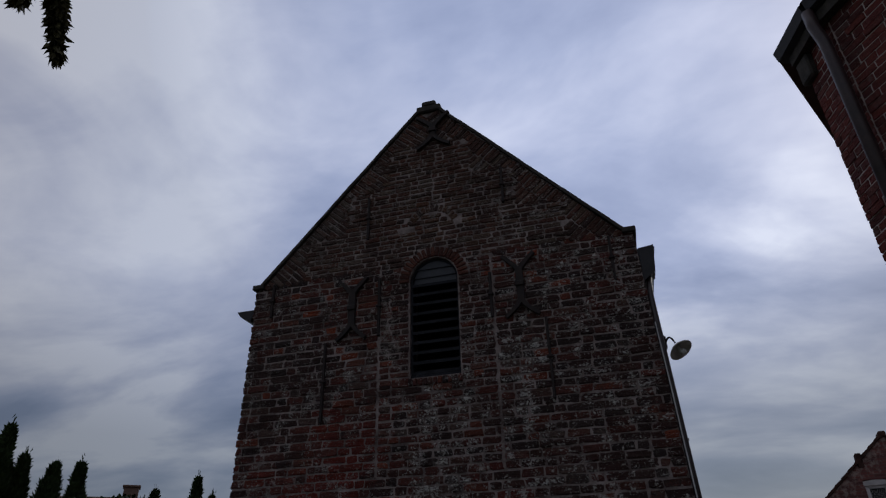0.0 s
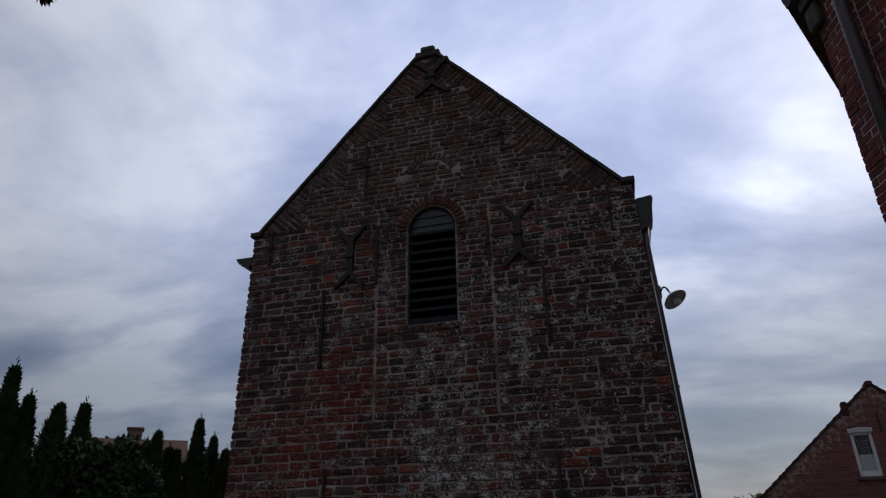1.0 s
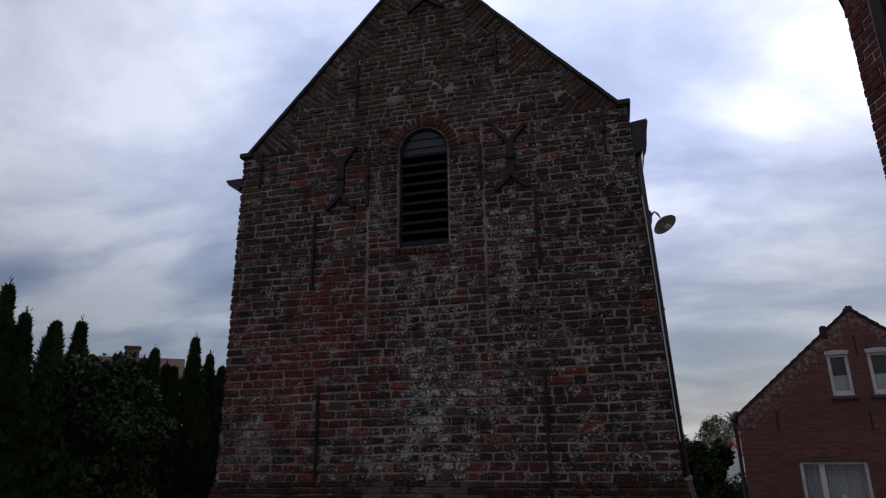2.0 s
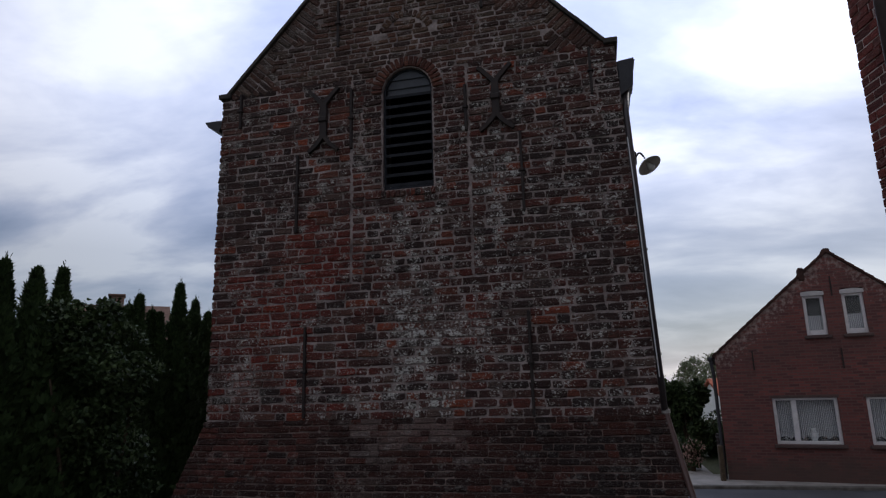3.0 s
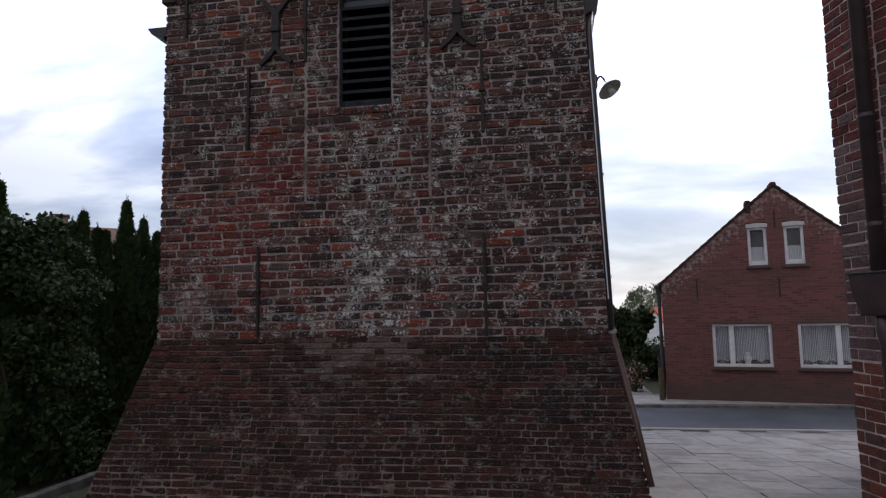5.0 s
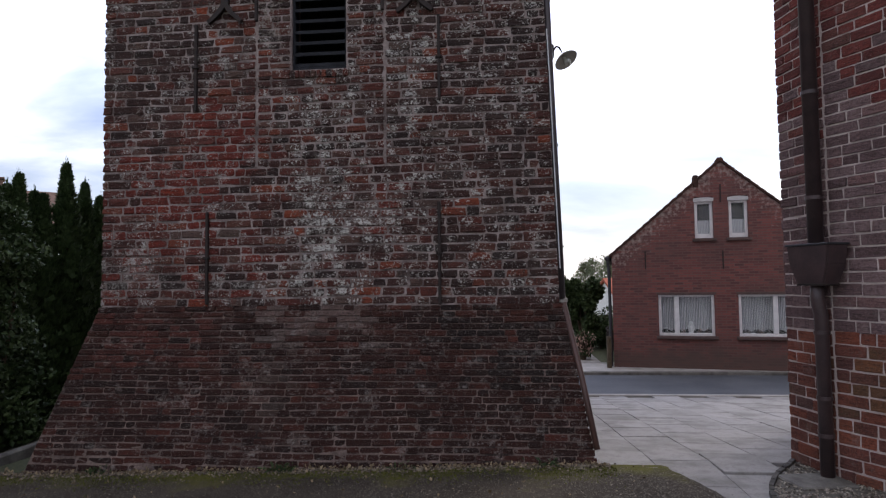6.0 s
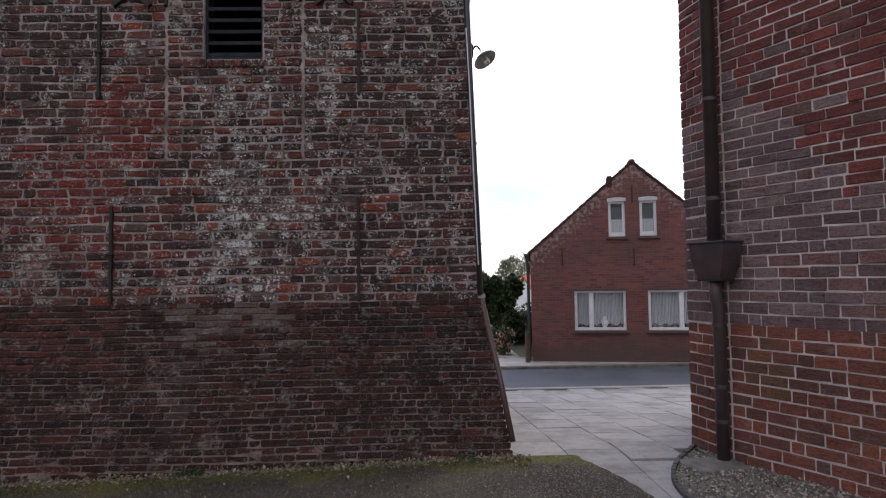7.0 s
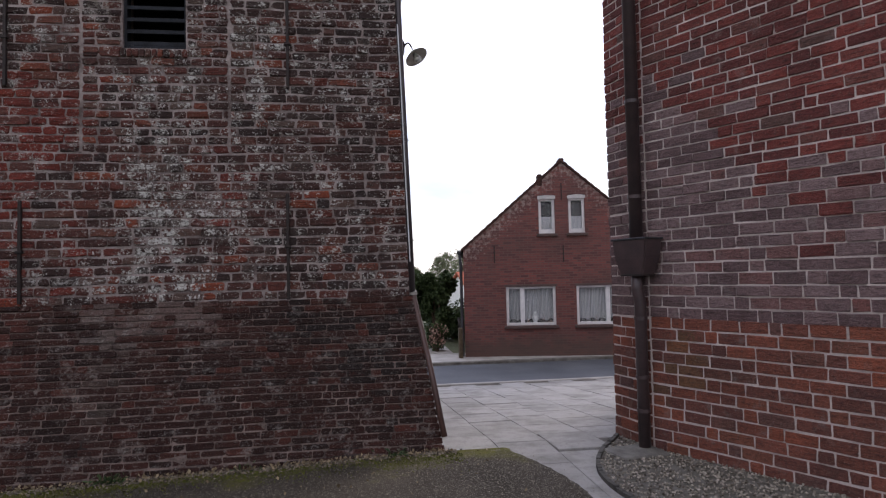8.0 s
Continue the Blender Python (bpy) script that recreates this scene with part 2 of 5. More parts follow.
M_SLAB = simple("concrete_paving", (0.20, 0.19, 0.175), (0.36, 0.34, 0.315), 2.3, 0.9, bumps=0.35, fine=70)
M_KERB = simple("concrete_kerb", (0.075, 0.07, 0.062), (0.18, 0.17, 0.155), 6.0, 0.92, bumps=0.5)
M_EDGING = simple("dark_edging", (0.035, 0.032, 0.030), (0.10, 0.094, 0.086), 9.0, 0.9, bumps=0.5)
M_ROAD = simple("road_asphalt", (0.060, 0.064, 0.072), (0.098, 0.102, 0.11), 1.2, 0.85, bumps=0.35, fine=160)
M_TILE = simple("clay_roof_tile", (0.035, 0.022, 0.02), (0.085, 0.045, 0.036), 5.0, 0.95, bumps=0.3, spec=0.1)
M_TILE_RED = simple("red_roof_tile", (0.26, 0.07, 0.04), (0.40, 0.12, 0.07), 5.0, 0.8, bumps=0.3)
M_TILE_BEIGE = simple("weathered_roof_tile", (0.11, 0.07, 0.055), (0.19, 0.125, 0.10), 5.0, 0.9)
M_WHITE = simple("white_window_paint", (0.55, 0.55, 0.56), (0.70, 0.70, 0.70), 9.0, 0.4, bumps=0.05)
M_WHITE_WALL = simple("white_render", (0.62, 0.62, 0.60), (0.76, 0.76, 0.74), 3.0, 0.85)
M_LINTEL = simple("grey_lintel_paint", (0.36, 0.35, 0.35), (0.50, 0.49, 0.48), 9.0, 0.7)
M_SILL = simple("brown_clay_sill", (0.045, 0.027, 0.025), (0.085, 0.05, 0.043), 8.0, 0.6)
M_TWIG = simple("brown_bark", (0.05, 0.035, 0.025), (0.11, 0.08, 0.055), 14.0, 0.9, bumps=0.6)
M_POST = simple("weathered_post", (0.045, 0.033, 0.022), (0.10, 0.075, 0.05), 9.0, 0.9, bumps=0.4)


def leaf_mat(name, c1, c2, rough=0.6):
    m, nt, bs = material(name)
    geo = node(nt, "ShaderNodeNewGeometry")
    k = math_(nt, "ADD", math_(nt, "MULTIPLY", geo.outputs["Random Per Island"], 0.6), math_(nt, "MULTIPLY", noise_(nt, geo.outputs["Position"], 2.0, 3.0), 0.4))
    nt.links.new(ramp_(nt, k, [(0.2, c1), (0.8, c2)]), bs.inputs["Base Color"])
    bs.inputs["Roughness"].default_value = rough
    bs.inputs["Specular IOR Level"].default_value = 0.22
    return m


M_THUJA = leaf_mat("conifer_spray", (0.017, 0.034, 0.011), (0.050, 0.082, 0.028))
M_LEAF = leaf_mat("broad_leaf", (0.015, 0.031, 0.010), (0.062, 0.092, 0.034), 0.55)
M_BUSH = leaf_mat("evergreen_leaf", (0.016, 0.030, 0.010), (0.055, 0.082, 0.028))
# paler, greyer leaves: distance haze put into the colour
M_LEAF_FAR = leaf_mat("hazed_tree_leaf", (0.09, 0.11, 0.06), (0.19, 0.21, 0.13))
M_FROND = leaf_mat("overhanging_spray", (0.035, 0.035, 0.012), (0.085, 0.075, 0.03))
M_MOSS = leaf_mat("moss_tuft", (0.045, 0.058, 0.008), (0.115, 0.12, 0.018), 0.9)
M_FLOWER = leaf_mat("hydrangea_bloom", (0.30, 0.16, 0.14), (0.48, 0.34, 0.27))
M_LITTER = leaf_mat("dry_leaf", (0.07, 0.05, 0.028), (0.32, 0.25, 0.16), 0.8)
M_CRUMB = leaf_mat("mortar_crumb", (0.035, 0.027, 0.020), (0.22, 0.185, 0.145), 0.9)
M_PEBBLE = leaf_mat("gravel_stone", (0.055, 0.044, 0.034), (0.36, 0.32, 0.27), 0.85)


def asphalt_mat():
    """Old asphalt with pale grit, mossy towards the tower's foot."""
    m, nt, bs = material("mossy_asphalt")
    p = position(nt)
    sx = node(nt, "ShaderNodeSeparateXYZ", {0: p})
    grit, big = noise_(nt, p, 88.0, 3.0, 0.75), noise_(nt, p, 1.6, 6.0, 0.65)
    col = ramp_(nt, big, [(0.3, (0.024, 0.020, 0.016)), (0.7, (0.055, 0.046, 0.037))])
    col = mixc(nt, math_(nt, "MULTIPLY", math_(nt, "SUBTRACT", grit, 0.535), 9.0, True), col, (0.20, 0.18, 0.15))
    k = math_(nt, "ADD", math_(nt, "MULTIPLY", math_(nt, "SUBTRACT", sx.outputs[1], 5.12), 1.6), math_(nt, "MULTIPLY", math_(nt, "SUBTRACT", big, 0.5), 3.2))
    k = math_(nt, "MULTIPLY", k, 1.2, True)
    col = mixc(nt, math_(nt, "MULTIPLY", math_(nt, "MULTIPLY", k, math_(nt, "MULTIPLY", noise_(nt, p, 14.0, 4.0, 0.7), 1.7), True), 0.85), col, mixc(nt, noise_(nt, p, 30.0), (0.05, 0.056, 0.008), (0.12, 0.112, 0.02)))
    nt.links.new(col, bs.inputs["Base Color"])
    bs.inputs["Roughness"].default_value = 0.95
    bs.inputs["Specular IOR Level"].default_value = 0.08
    bump(nt, bs, math_(nt, "ADD", grit, math_(nt, "MULTIPLY", big, 2.0)), 0.7, 0.008)
    return m


M_ASPHALT = asphalt_mat()


def earth_mat():
    m, nt, bs = material("grassy_earth")
    p = position(nt)
    a, b = noise_(nt, p, 0.5, 6.0, 0.6), noise_(nt, p, 25.0, 4.0, 0.6)
    col = ramp_(nt, math_(nt, "ADD", math_(nt, "MULTIPLY", a, 0.6), math_(nt, "MULTIPLY", b, 0.4)), [(0.35, (0.03, 0.035, 0.016)), (0.65, (0.08, 0.09, 0.035))])
    nt.links.new(col, bs.inputs["Base Color"])
    bs.inputs["Roughness"].default_value = 0.95
    bump(nt, bs, b, 0.6, 0.02)
    return m


M_EARTH = earth_mat()


def house_brick_mat():
    """Fine red brickwork of the house across the road, too small to pick apart: courses by colour and relief."""
    m, nt, bs = material("house_brickwork")
    p = node(nt, "ShaderNodeTexCoord").outputs["Object"]
    sx = node(nt, "ShaderNodeSeparateXYZ", {0: p})
    v = node(nt, "ShaderNodeCombineXYZ", {0: math_(nt, "ADD", sx.outputs[0], sx.outputs[1]), 1: sx.outputs[2], 2: 0.0}).outputs[0]
    br = node(nt, "ShaderNodeTexBrick", {"Vector": v, "Color1": (0.185, 0.056, 0.048), "Color2": (0.070, 0.029, 0.028), "Mortar": (0.135, 0.072, 0.064), "Scale": 1.0,
                                        "Mortar Size": 0.009, "Brick Width": 0.21, "Row Height": 0.062, "Bias": -0.1})
    a, b = noise_(nt, p, 0.9, 5.0, 0.6), noise_(nt, p, 3.5, 5.0, 0.65)
    col = mixc(nt, math_(nt, "MULTIPLY", math_(nt, "SUBTRACT", a, 0.42), 3.0, True), br.outputs[0], mixc(nt, 0.65, br.outputs[0], (0.085, 0.05, 0.044)))
    col = mixc(nt, math_(nt, "MULTIPLY", math_(nt, "SUBTRACT", noise_(nt, p, 16.0, 4.0, 0.7), 0.5), 3.0, True), col, mixc(nt, 0.6, col, (0.06, 0.035, 0.03)))
    low = math_(nt, "MULTIPLY", math_(nt, "SUBTRACT", math_(nt, "ADD", 0.62, math_(nt, "MULTIPLY", math_(nt, "SUBTRACT", b, 0.5), 0.9)), sx.outputs[2]), 3.0, True)
    col = mixc(nt, math_(nt, "MULTIPLY", low, 0.75), col, (0.075, 0.05, 0.042))
    edge = math_(nt, "ABSOLUTE", math_(nt, "SUBTRACT", sx.outputs[2], math_(nt, "SUBTRACT", 5.02, math_(nt, "MULTIPLY", math_(nt, "ABSOLUTE", math_(nt, "SUBTRACT", sx.outputs[0], 2.64)), 0.88))))
    pale = math_(nt, "MULTIPLY", math_(nt, "SUBTRACT", math_(nt, "SUBTRACT", noise_(nt, p, 11.0, 3.0, 0.6), 0.40), math_(nt, "MULTIPLY", edge, 0.35)), 5.0, True)
    col = mixc(nt, math_(nt, "MULTIPLY", pale, 0.6), col, (0.38, 0.32, 0.28))
    nt.links.new(col, bs.inputs["Base Color"])
    bs.inputs["Roughness"].default_value = 0.9
    bump(nt, bs, br.outputs["Fac"], -0.5, 0.006)
    return m


M_HOUSE = house_brick_mat()


def glass_mat():
    m, nt, bs = material("window_glass")
    bs.inputs["Base Color"].default_value = (0.9, 0.93, 0.93, 1)
    bs.inputs["Roughness"].default_value = 0.03
    bs.inputs["Transmission Weight"].default_value = 0.95
    bs.inputs["IOR"].default_value = 1.1
    return m


M_GLASS = glass_mat()
M_BULB, bulb_nt, bulb_bs = material("frosted_bulb_glass")
bulb_bs.inputs["Base Color"].default_value = (0.72, 0.72, 0.68, 1)
bulb_bs.inputs["Roughness"].default_value = 0.25
bulb_bs.inputs["Transmission Weight"].default_value = 0.45


def curtain_mat():
    m, nt, bs = material("lace_curtain")
    p = node(nt, "ShaderNodeTexCoord").outputs["Object"]
    wv = node(nt, "ShaderNodeTexWave", {"Vector": p, "Scale": 9.0, "Distortion": 2.5, "Detail": 2.0}).outputs[1]
    nt.links.new(ramp_(nt, wv, [(0.1, (0.22, 0.22, 0.24)), (0.9, (0.62, 0.62, 0.64))]), bs.inputs["Base Color"])
    bs.inputs["Roughness"].default_value = 0.9
    return m


M_CURTAIN = curtain_mat()


# ---- building helpers ----
rng = np.random.default_rng(7)


def mesh_from(name, verts, faces, mat):
    me = bpy.data.meshes.new(name)
    me.from_pydata([tuple(v) for v in verts], [], [tuple(f) for f in faces])
    me.materials.append(mat)
    me.update()
    return me


def part(name, bm, mat, parent=None, label="", smooth=False):
    """Links a bmesh as one mesh object, under a thing or a part."""
    me = bpy.data.meshes.new(name)
    bm.normal_update()
    bm.to_mesh(me)
    bm.free()
    me.materials.append(mat)
    if smooth:
        for pl in me.polygons:
            pl.use_smooth = True
    ob = new(name, me)
    if parent:
        ob.parent = parent
    if label:
        ob["label"] = label
    return ob


def thing(name, label, category, at=(0, 0, 0), rz=0.0, group="", kind=""):
    ob = new(name)
    ob.matrix_basis = pose(*at, 0, 0, rz)
    return tagged(ob, label, category, group, kind)


def box(bm, x0, x1, y0, y1, z0, z1, bev=0.0, m=None):
    vs = [bm.verts.new((x, y, z)) for z in (z0, z1) for y in (y0, y1) for x in (x0, x1)]
    fs = [bm.faces.new([vs[i] for i in q]) for q in ((0, 2, 3, 1), (4, 5, 7, 6), (0, 1, 5, 4), (2, 6, 7, 3), (0, 4, 6, 2), (1, 3, 7, 5))]
    if bev:
        es = {e for f in fs for e in f.edges}
        r = bmesh.ops.bevel(bm, geom=list(es), offset=bev, segments=1, affect="EDGES")
        vs = list({v for f in r["faces"] for v in f.verts} | {v for v in vs if v.is_valid})
    if m is not None:
        for v in vs:
            v.co = m @ v.co
    return vs


def boxed(*dims, bev=0.0):
    bm = bmesh.new()
    box(bm, *dims, bev=bev)
    return bm


def prism(bm, poly, y0, y1):
    """Extrudes a polygon of (x, z) from y0 to y1."""
    a = [bm.verts.new((x, y0, z)) for x, z in poly]
    b = [bm.verts.new((x, y1, z)) for x, z in poly]
    n = len(poly)
    bm.faces.new(a)
    bm.faces.new(b[::-1])
    for i in range(n):
        bm.faces.new((a[i], b[i], b[(i + 1) % n], a[(i + 1) % n]))


def flat_prism(bm, poly, z0, z1):
    a = [bm.verts.new((x, y, z0)) for x, y in poly]
    b = [bm.verts.new((x, y, z1)) for x, y in poly]
    n = len(poly)
    bm.faces.new(a[::-1])
    bm.faces.new(b)
    for i in range(n):
        bm.faces.new((a[i], a[(i + 1) % n], b[(i + 1) % n], b[i]))


def tube(bm, pts, r, seg=14, caps=True):
    """A round bar along points; r is one radius or one for each point."""
    pts = [Vector(p) for p in pts]
    rs = r if isinstance(r, (list, tuple)) else [r] * len(pts)
    rings = []
    for i, p in enumerate(pts):
        d = (pts[min(i + 1, len(pts) - 1)] - pts[max(i - 1, 0)]).normalized()
        a = d.cross(Vector((0, 0, 1)) if abs(d.z) < 0.9 else Vector((0, 1, 0))).normalized()
        b = d.cross(a)
        rings.append([bm.verts.new(p + (a * math.cos(2 * math.pi * k / seg) + b * math.sin(2 * math.pi * k / seg)) * rs[i]) for k in range(seg)])
    for q, s in zip(rings, rings[1:]):
        for k in range(seg):
            bm.faces.new((q[k], q[(k + 1) % seg], s[(k + 1) % seg], s[k]))
    if caps:
        bm.faces.new(rings[0][::-1])
        bm.faces.new(rings[-1])


def lathe(bm, prof, seg=28, m=None):
    """Turns a profile of (r, z) round z."""
    rings = [[bm.verts.new((r * math.cos(2 * math.pi * k / seg), r * math.sin(2 * math.pi * k / seg), z)) for k in range(seg)] for r, z in prof]
    for q, s in zip(rings, rings[1:]):
        for k in range(seg):
            bm.faces.new((q[k], q[(k + 1) % seg], s[(k + 1) % seg], s[k]))
    if m is not None:
        for ring in rings:
            for v in ring:
                v.co = m @ v.co


def fix(bm):
    bmesh.ops.recalc_face_normals(bm, faces=bm.faces)
    return bm


# a four-cornered piece: back ring, shoulder ring, smaller front
B_FACES = [(0, 1, 5, 4), (1, 2, 6, 5), (2, 3, 7, 6), (3, 0, 4, 7), (4, 5, 9, 8), (5, 6, 10, 9), (6, 7, 11, 10), (7, 4, 8, 11), (8, 9, 10, 11)]
# one brick: the same three rings with eight corners each, for knocked-off corners
OCT_FACES = [(r * 8 + k, r * 8 + (k + 1) % 8, r * 8 + 8 + (k + 1) % 8, r * 8 + 8 + k) for r in (0, 1) for k in range(8)] + [tuple(range(16, 24))]


def brick_verts(w, h, depth, r, wear=0.008, rough=0.004, knocked=0.006):
    """Corners of a worn brick whose front looks along -y; x along its length, z up, centred; front at y = 0 or a little behind."""
    cut = [min(0.3 * h, 0.3 * w, abs(r.normal(knocked, 0.7 * knocked)) + 0.002) for _ in range(4)]
    c = []
    for ring, (ins, y) in enumerate(((0.0, depth), (0.0, wear), (wear, 0.0))):
        hw, hh = w / 2 - ins, h / 2 - ins
        for q, (sx, sz) in enumerate(((-1, -1), (1, -1), (1, 1), (-1, 1))):
            ends = ((0.0, 1.0), (1.0, 0.0)) if q % 2 == 0 else ((1.0, 0.0), (0.0, 1.0))
            for along, up in ends:
                j = np.clip(r.normal(0, rough, 3), -1.6 * rough, 1.6 * rough) if ring else np.zeros(3)
                c.append((sx * (hw - cut[q] * along * 1.3) + j[0], y + j[1] * 0.5, sz * (hh - cut[q] * up * 0.8) + j[2] * 0.8))
    return c


def courses(v0, v1, span, course, lengths, joint, r, keep=None, wave=0.0, head=1.0):
    """Rows of bricks in a plane: yields (u, v, width, height). span(v) gives the row's ends."""
    v, row = v0, 0
    while v < v1 - 0.3 * course:
        h = course * (1 + r.normal(0, 0.03))
        ends = span(v + h / 2)
        for ua, ub in (ends if isinstance(ends, list) else [ends]):
            u = ua + (0 if row % 2 else -0.5 * lengths[0] * r.uniform(0.3, 0.9))
            k = row
            while u < ub:
                w = lengths[k % len(lengths)] * (1 + r.normal(0, 0.08))
                a, b = max(u, ua), min(u + w, ub)
                if ub - b < 0.05:
                    b = ub
                if b - a > 0.035:
                    c = ((a + b) / 2, v + h / 2)
                    if keep is None or keep(*c):
                        yield c[0], c[1] + wave * math.sin(c[0] * 2.1 + v * 3), b - a - joint * head, h - joint * r.uniform(0.75, 1.25)
                u, k = max(b, u + w) if b == ub else u + w, k + 1
        v, row = v + h, row + 1


def lay(owner, rects, m, mat, depth, r, proud=0.0, nearest=None, limit=280, rough=0.004, wear=0.008, name="brick", stuff_name="far_brickwork", crooked=0.35, knocked=0.006):
    """Bricks of a wall: those of the stretch `nearest` are parts of their own on shared meshes, the others one joined part."""
    shared, vv, ff, made = {}, [], [], 0
    for u, v, w, h in rects:
        y = -proud - min(0.014, max(0.0, r.normal(0.002, 0.004)))
        tilt = pose(0, 0, 0, r.normal(0, 0.8), r.normal(0, crooked), r.normal(0, 0.8))
        mm = m @ Matrix.Translation((u, y, v)) @ tilt
        if nearest and made < limit and nearest(u, v):
            key = (round(w / 0.03), round(h / 0.015), int(r.integers(3)))
            if key not in shared:
                shared[key] = (mesh_from(name, brick_verts(key[0] * 0.03, key[1] * 0.015, depth, r, wear, rough, knocked), OCT_FACES, mat), key[0] * 0.03, key[1] * 0.015)
            me, kw, kh = shared[key]
            ob = new(name, me)
            ob.parent = owner
            ob.matrix_basis = mm @ Matrix.Diagonal((w / kw, 1, h / kh, 1))
            made += 1
        else:
            n = len(vv)
            vv += [mm @ Vector(c) for c in brick_verts(w, h, depth, r, wear, rough, knocked)]
            ff += [tuple(n + i for i in q) for q in OCT_FACES]
    if vv:
        ob = new(stuff_name, mesh_from(stuff_name, vv, ff, mat))
        ob.parent = owner
        tagged(ob, kind="stuff")


# ---- ground ----
def ground_z(x, y):
    """The churchyard lies on a low mound; the street is 0.6 m lower."""
    t = min(max((y - 5.7) / (12.2 - 5.7), 0.0), 1.0)
    z = -0.62 * t * (1.0 if x > -3 else 0.4)
    return z - 0.035 * min(max(0.8 - x, 0.0), 5.0) * (1 if y < 9 else 0.5)


def build_ground():
    xs = [-900, -300, -100, -40, -20] + list(np.arange(-12, 14.1, 0.5)) + [20, 40, 100, 300, 900]
    ys = [-900, -300, -100, -40, -15] + list(np.arange(-6, 24.1, 0.5)) + [30, 45, 100, 300, 900]
    vs = [(x, y, ground_z(x, y) - 0.05) for y in ys for x in xs]
    n = len(xs)
    fs = [(j * n + i, j * n + i + 1, (j + 1) * n + i + 1, (j + 1) * n + i) for j in range(len(ys) - 1) for i in range(n - 1)]
    tagged(new("ground", mesh_from("ground", vs, fs, M_EARTH)), "dark grassy earth of the churchyard mound", "ground", kind="structure")


def sheet(name, xs, ys, inside, dz, mat, label, category):
    """A thin laid surface that follows the ground."""
    vs, fs, idx = [], [], {}
    for j, y in enumerate(ys):
        for i, x in enumerate(xs):
            idx[i, j] = len(vs)
            vs.append((x, y, ground_z(x, y) + dz))
    for j in range(len(ys) - 1):
        for i in range(len(xs) - 1):
            if inside((xs[i] + xs[i + 1]) / 2, (ys[j] + ys[j + 1]) / 2):
                fs.append((idx[i, j], idx[i + 1, j], idx[i + 1, j + 1], idx[i, j + 1]))
    return tagged(new(name, mesh_from(name, vs, fs, mat)), label, category, kind="structure")


def asphalt_edge(y):
    """Where the asphalt stops towards the slabs."""
    return 1.70 if y < 4.0 else 1.70 - 0.30 * min(1.0, ((y - 4.0) / 1.45)) ** 2.2


build_ground()
def asphalt():
    ys = [-4.0, -2.0, 0.0, 1.0, 2.0, 2.6] + list(np.arange(3.0, 5.58, 0.06))
    n = 60
    vs, fs = [], []
    for y in ys:
        e = asphalt_edge(y) + 0.006 * math.sin(y * 31)
        for k in range(n + 1):
            x = -5.15 + (e + 5.15) * k / n
            vs.append((x, y, ground_z(x, y) + 0.016 - (0.03 if k == n else 0.0)))
    for j in range(len(ys) - 1):
        for k in range(n):
            a = j * (n + 1) + k
            fs.append((a, a + 1, a + n + 2, a + n + 1))
    tagged(new("asphalt_yard", mesh_from("asphalt_yard", vs, fs, M_ASPHALT)), "old dark asphalt with grit and moss at the tower's foot", "asphalt", kind="structure")


asphalt()
ROAD0, ROAD1 = 12.45, 15.05
sheet("road", list(np.arange(-30, 50.1, 2.0)), [ROAD0, 13.3, 14.2, ROAD1], lambda x, y: True, -0.01, M_ROAD, "grey asphalt village street", "road")
bm = bmesh.new()
box(bm, -30, 50, ROAD1, ROAD1 + 0.14, -0.9, -0.56, 0.015)
tagged(part("kerb", bm, M_KERB), "low grey concrete kerb along the street", "kerb", kind="structure")
bm = bmesh.new()
box(bm, -30, 50, ROAD0 - 0.12, ROAD0, -0.9, -0.605, 0.015)
tagged(part("kerb", bm, M_SLAB), "pale concrete edging flush with the paving", "kerb", kind="structure")
bm = bmesh.new()
box(bm, -30, 50, ROAD1 + 0.14, 17.0, -0.95, -0.585, 0.0)
box(bm, 0.9, 2.5, 17.0, 26.0, -0.95, -0.575, 0.0)
tagged(part("pavement", bm, M_SLAB), "pale concrete pavement before the brick house", "pavement", kind="structure")


# ---- bell tower ----
TL, TR, TY, TB = -4.15, 0.40, 6.10, 1.36
EAVE, APEX_X, APEX_Z = 5.11, -1.86, 7.42


def right_edge(z):
    return 0.530 - 0.031 * (z - TB)


def gable_z(x):
    """Height of the gable's sloping edge at x."""
    if x < APEX_X:
        return EAVE + 0.02 + (APEX_Z - EAVE) * min(1.0, max(0.0, (x - TL - 0.08) / (APEX_X - 0.10 - TL - 0.08)))
    return EAVE + 0.02 + (APEX_Z - EAVE) * min(1.0, max(0.0, (TR - 0.08 - x) / (TR - 0.08 - APEX_X - 0.10)))


def gable_span(z):
    if z < EAVE:
        return TL, right_edge(z)
    k = (z - EAVE) / (APEX_Z - EAVE)
    return TL + 0.08 + k * (APEX_X - 0.10 - TL - 0.08), TR - 0.08 - k * (TR - 0.08 - APEX_X - 0.10)


SEAM_L, SEAM_R = -2.49, -1.16


def middle_span(z):
    """Row ends between the two straight seams; the rows stop at the belfry opening."""
    if LZ0 - 0.09 < z < LSP + LR + 0.14:
        hw = LR + 0.01 if z < LSP else math.sqrt(max(0.0, (LR + 0.14) ** 2 - (z - LSP) ** 2))
        if hw > 0.03:
            return [(SEAM_L + 0.009, LCX - hw), (LCX + hw, SEAM_R - 0.008)]
    return [(SEAM_L + 0.009, SEAM_R - 0.008)]


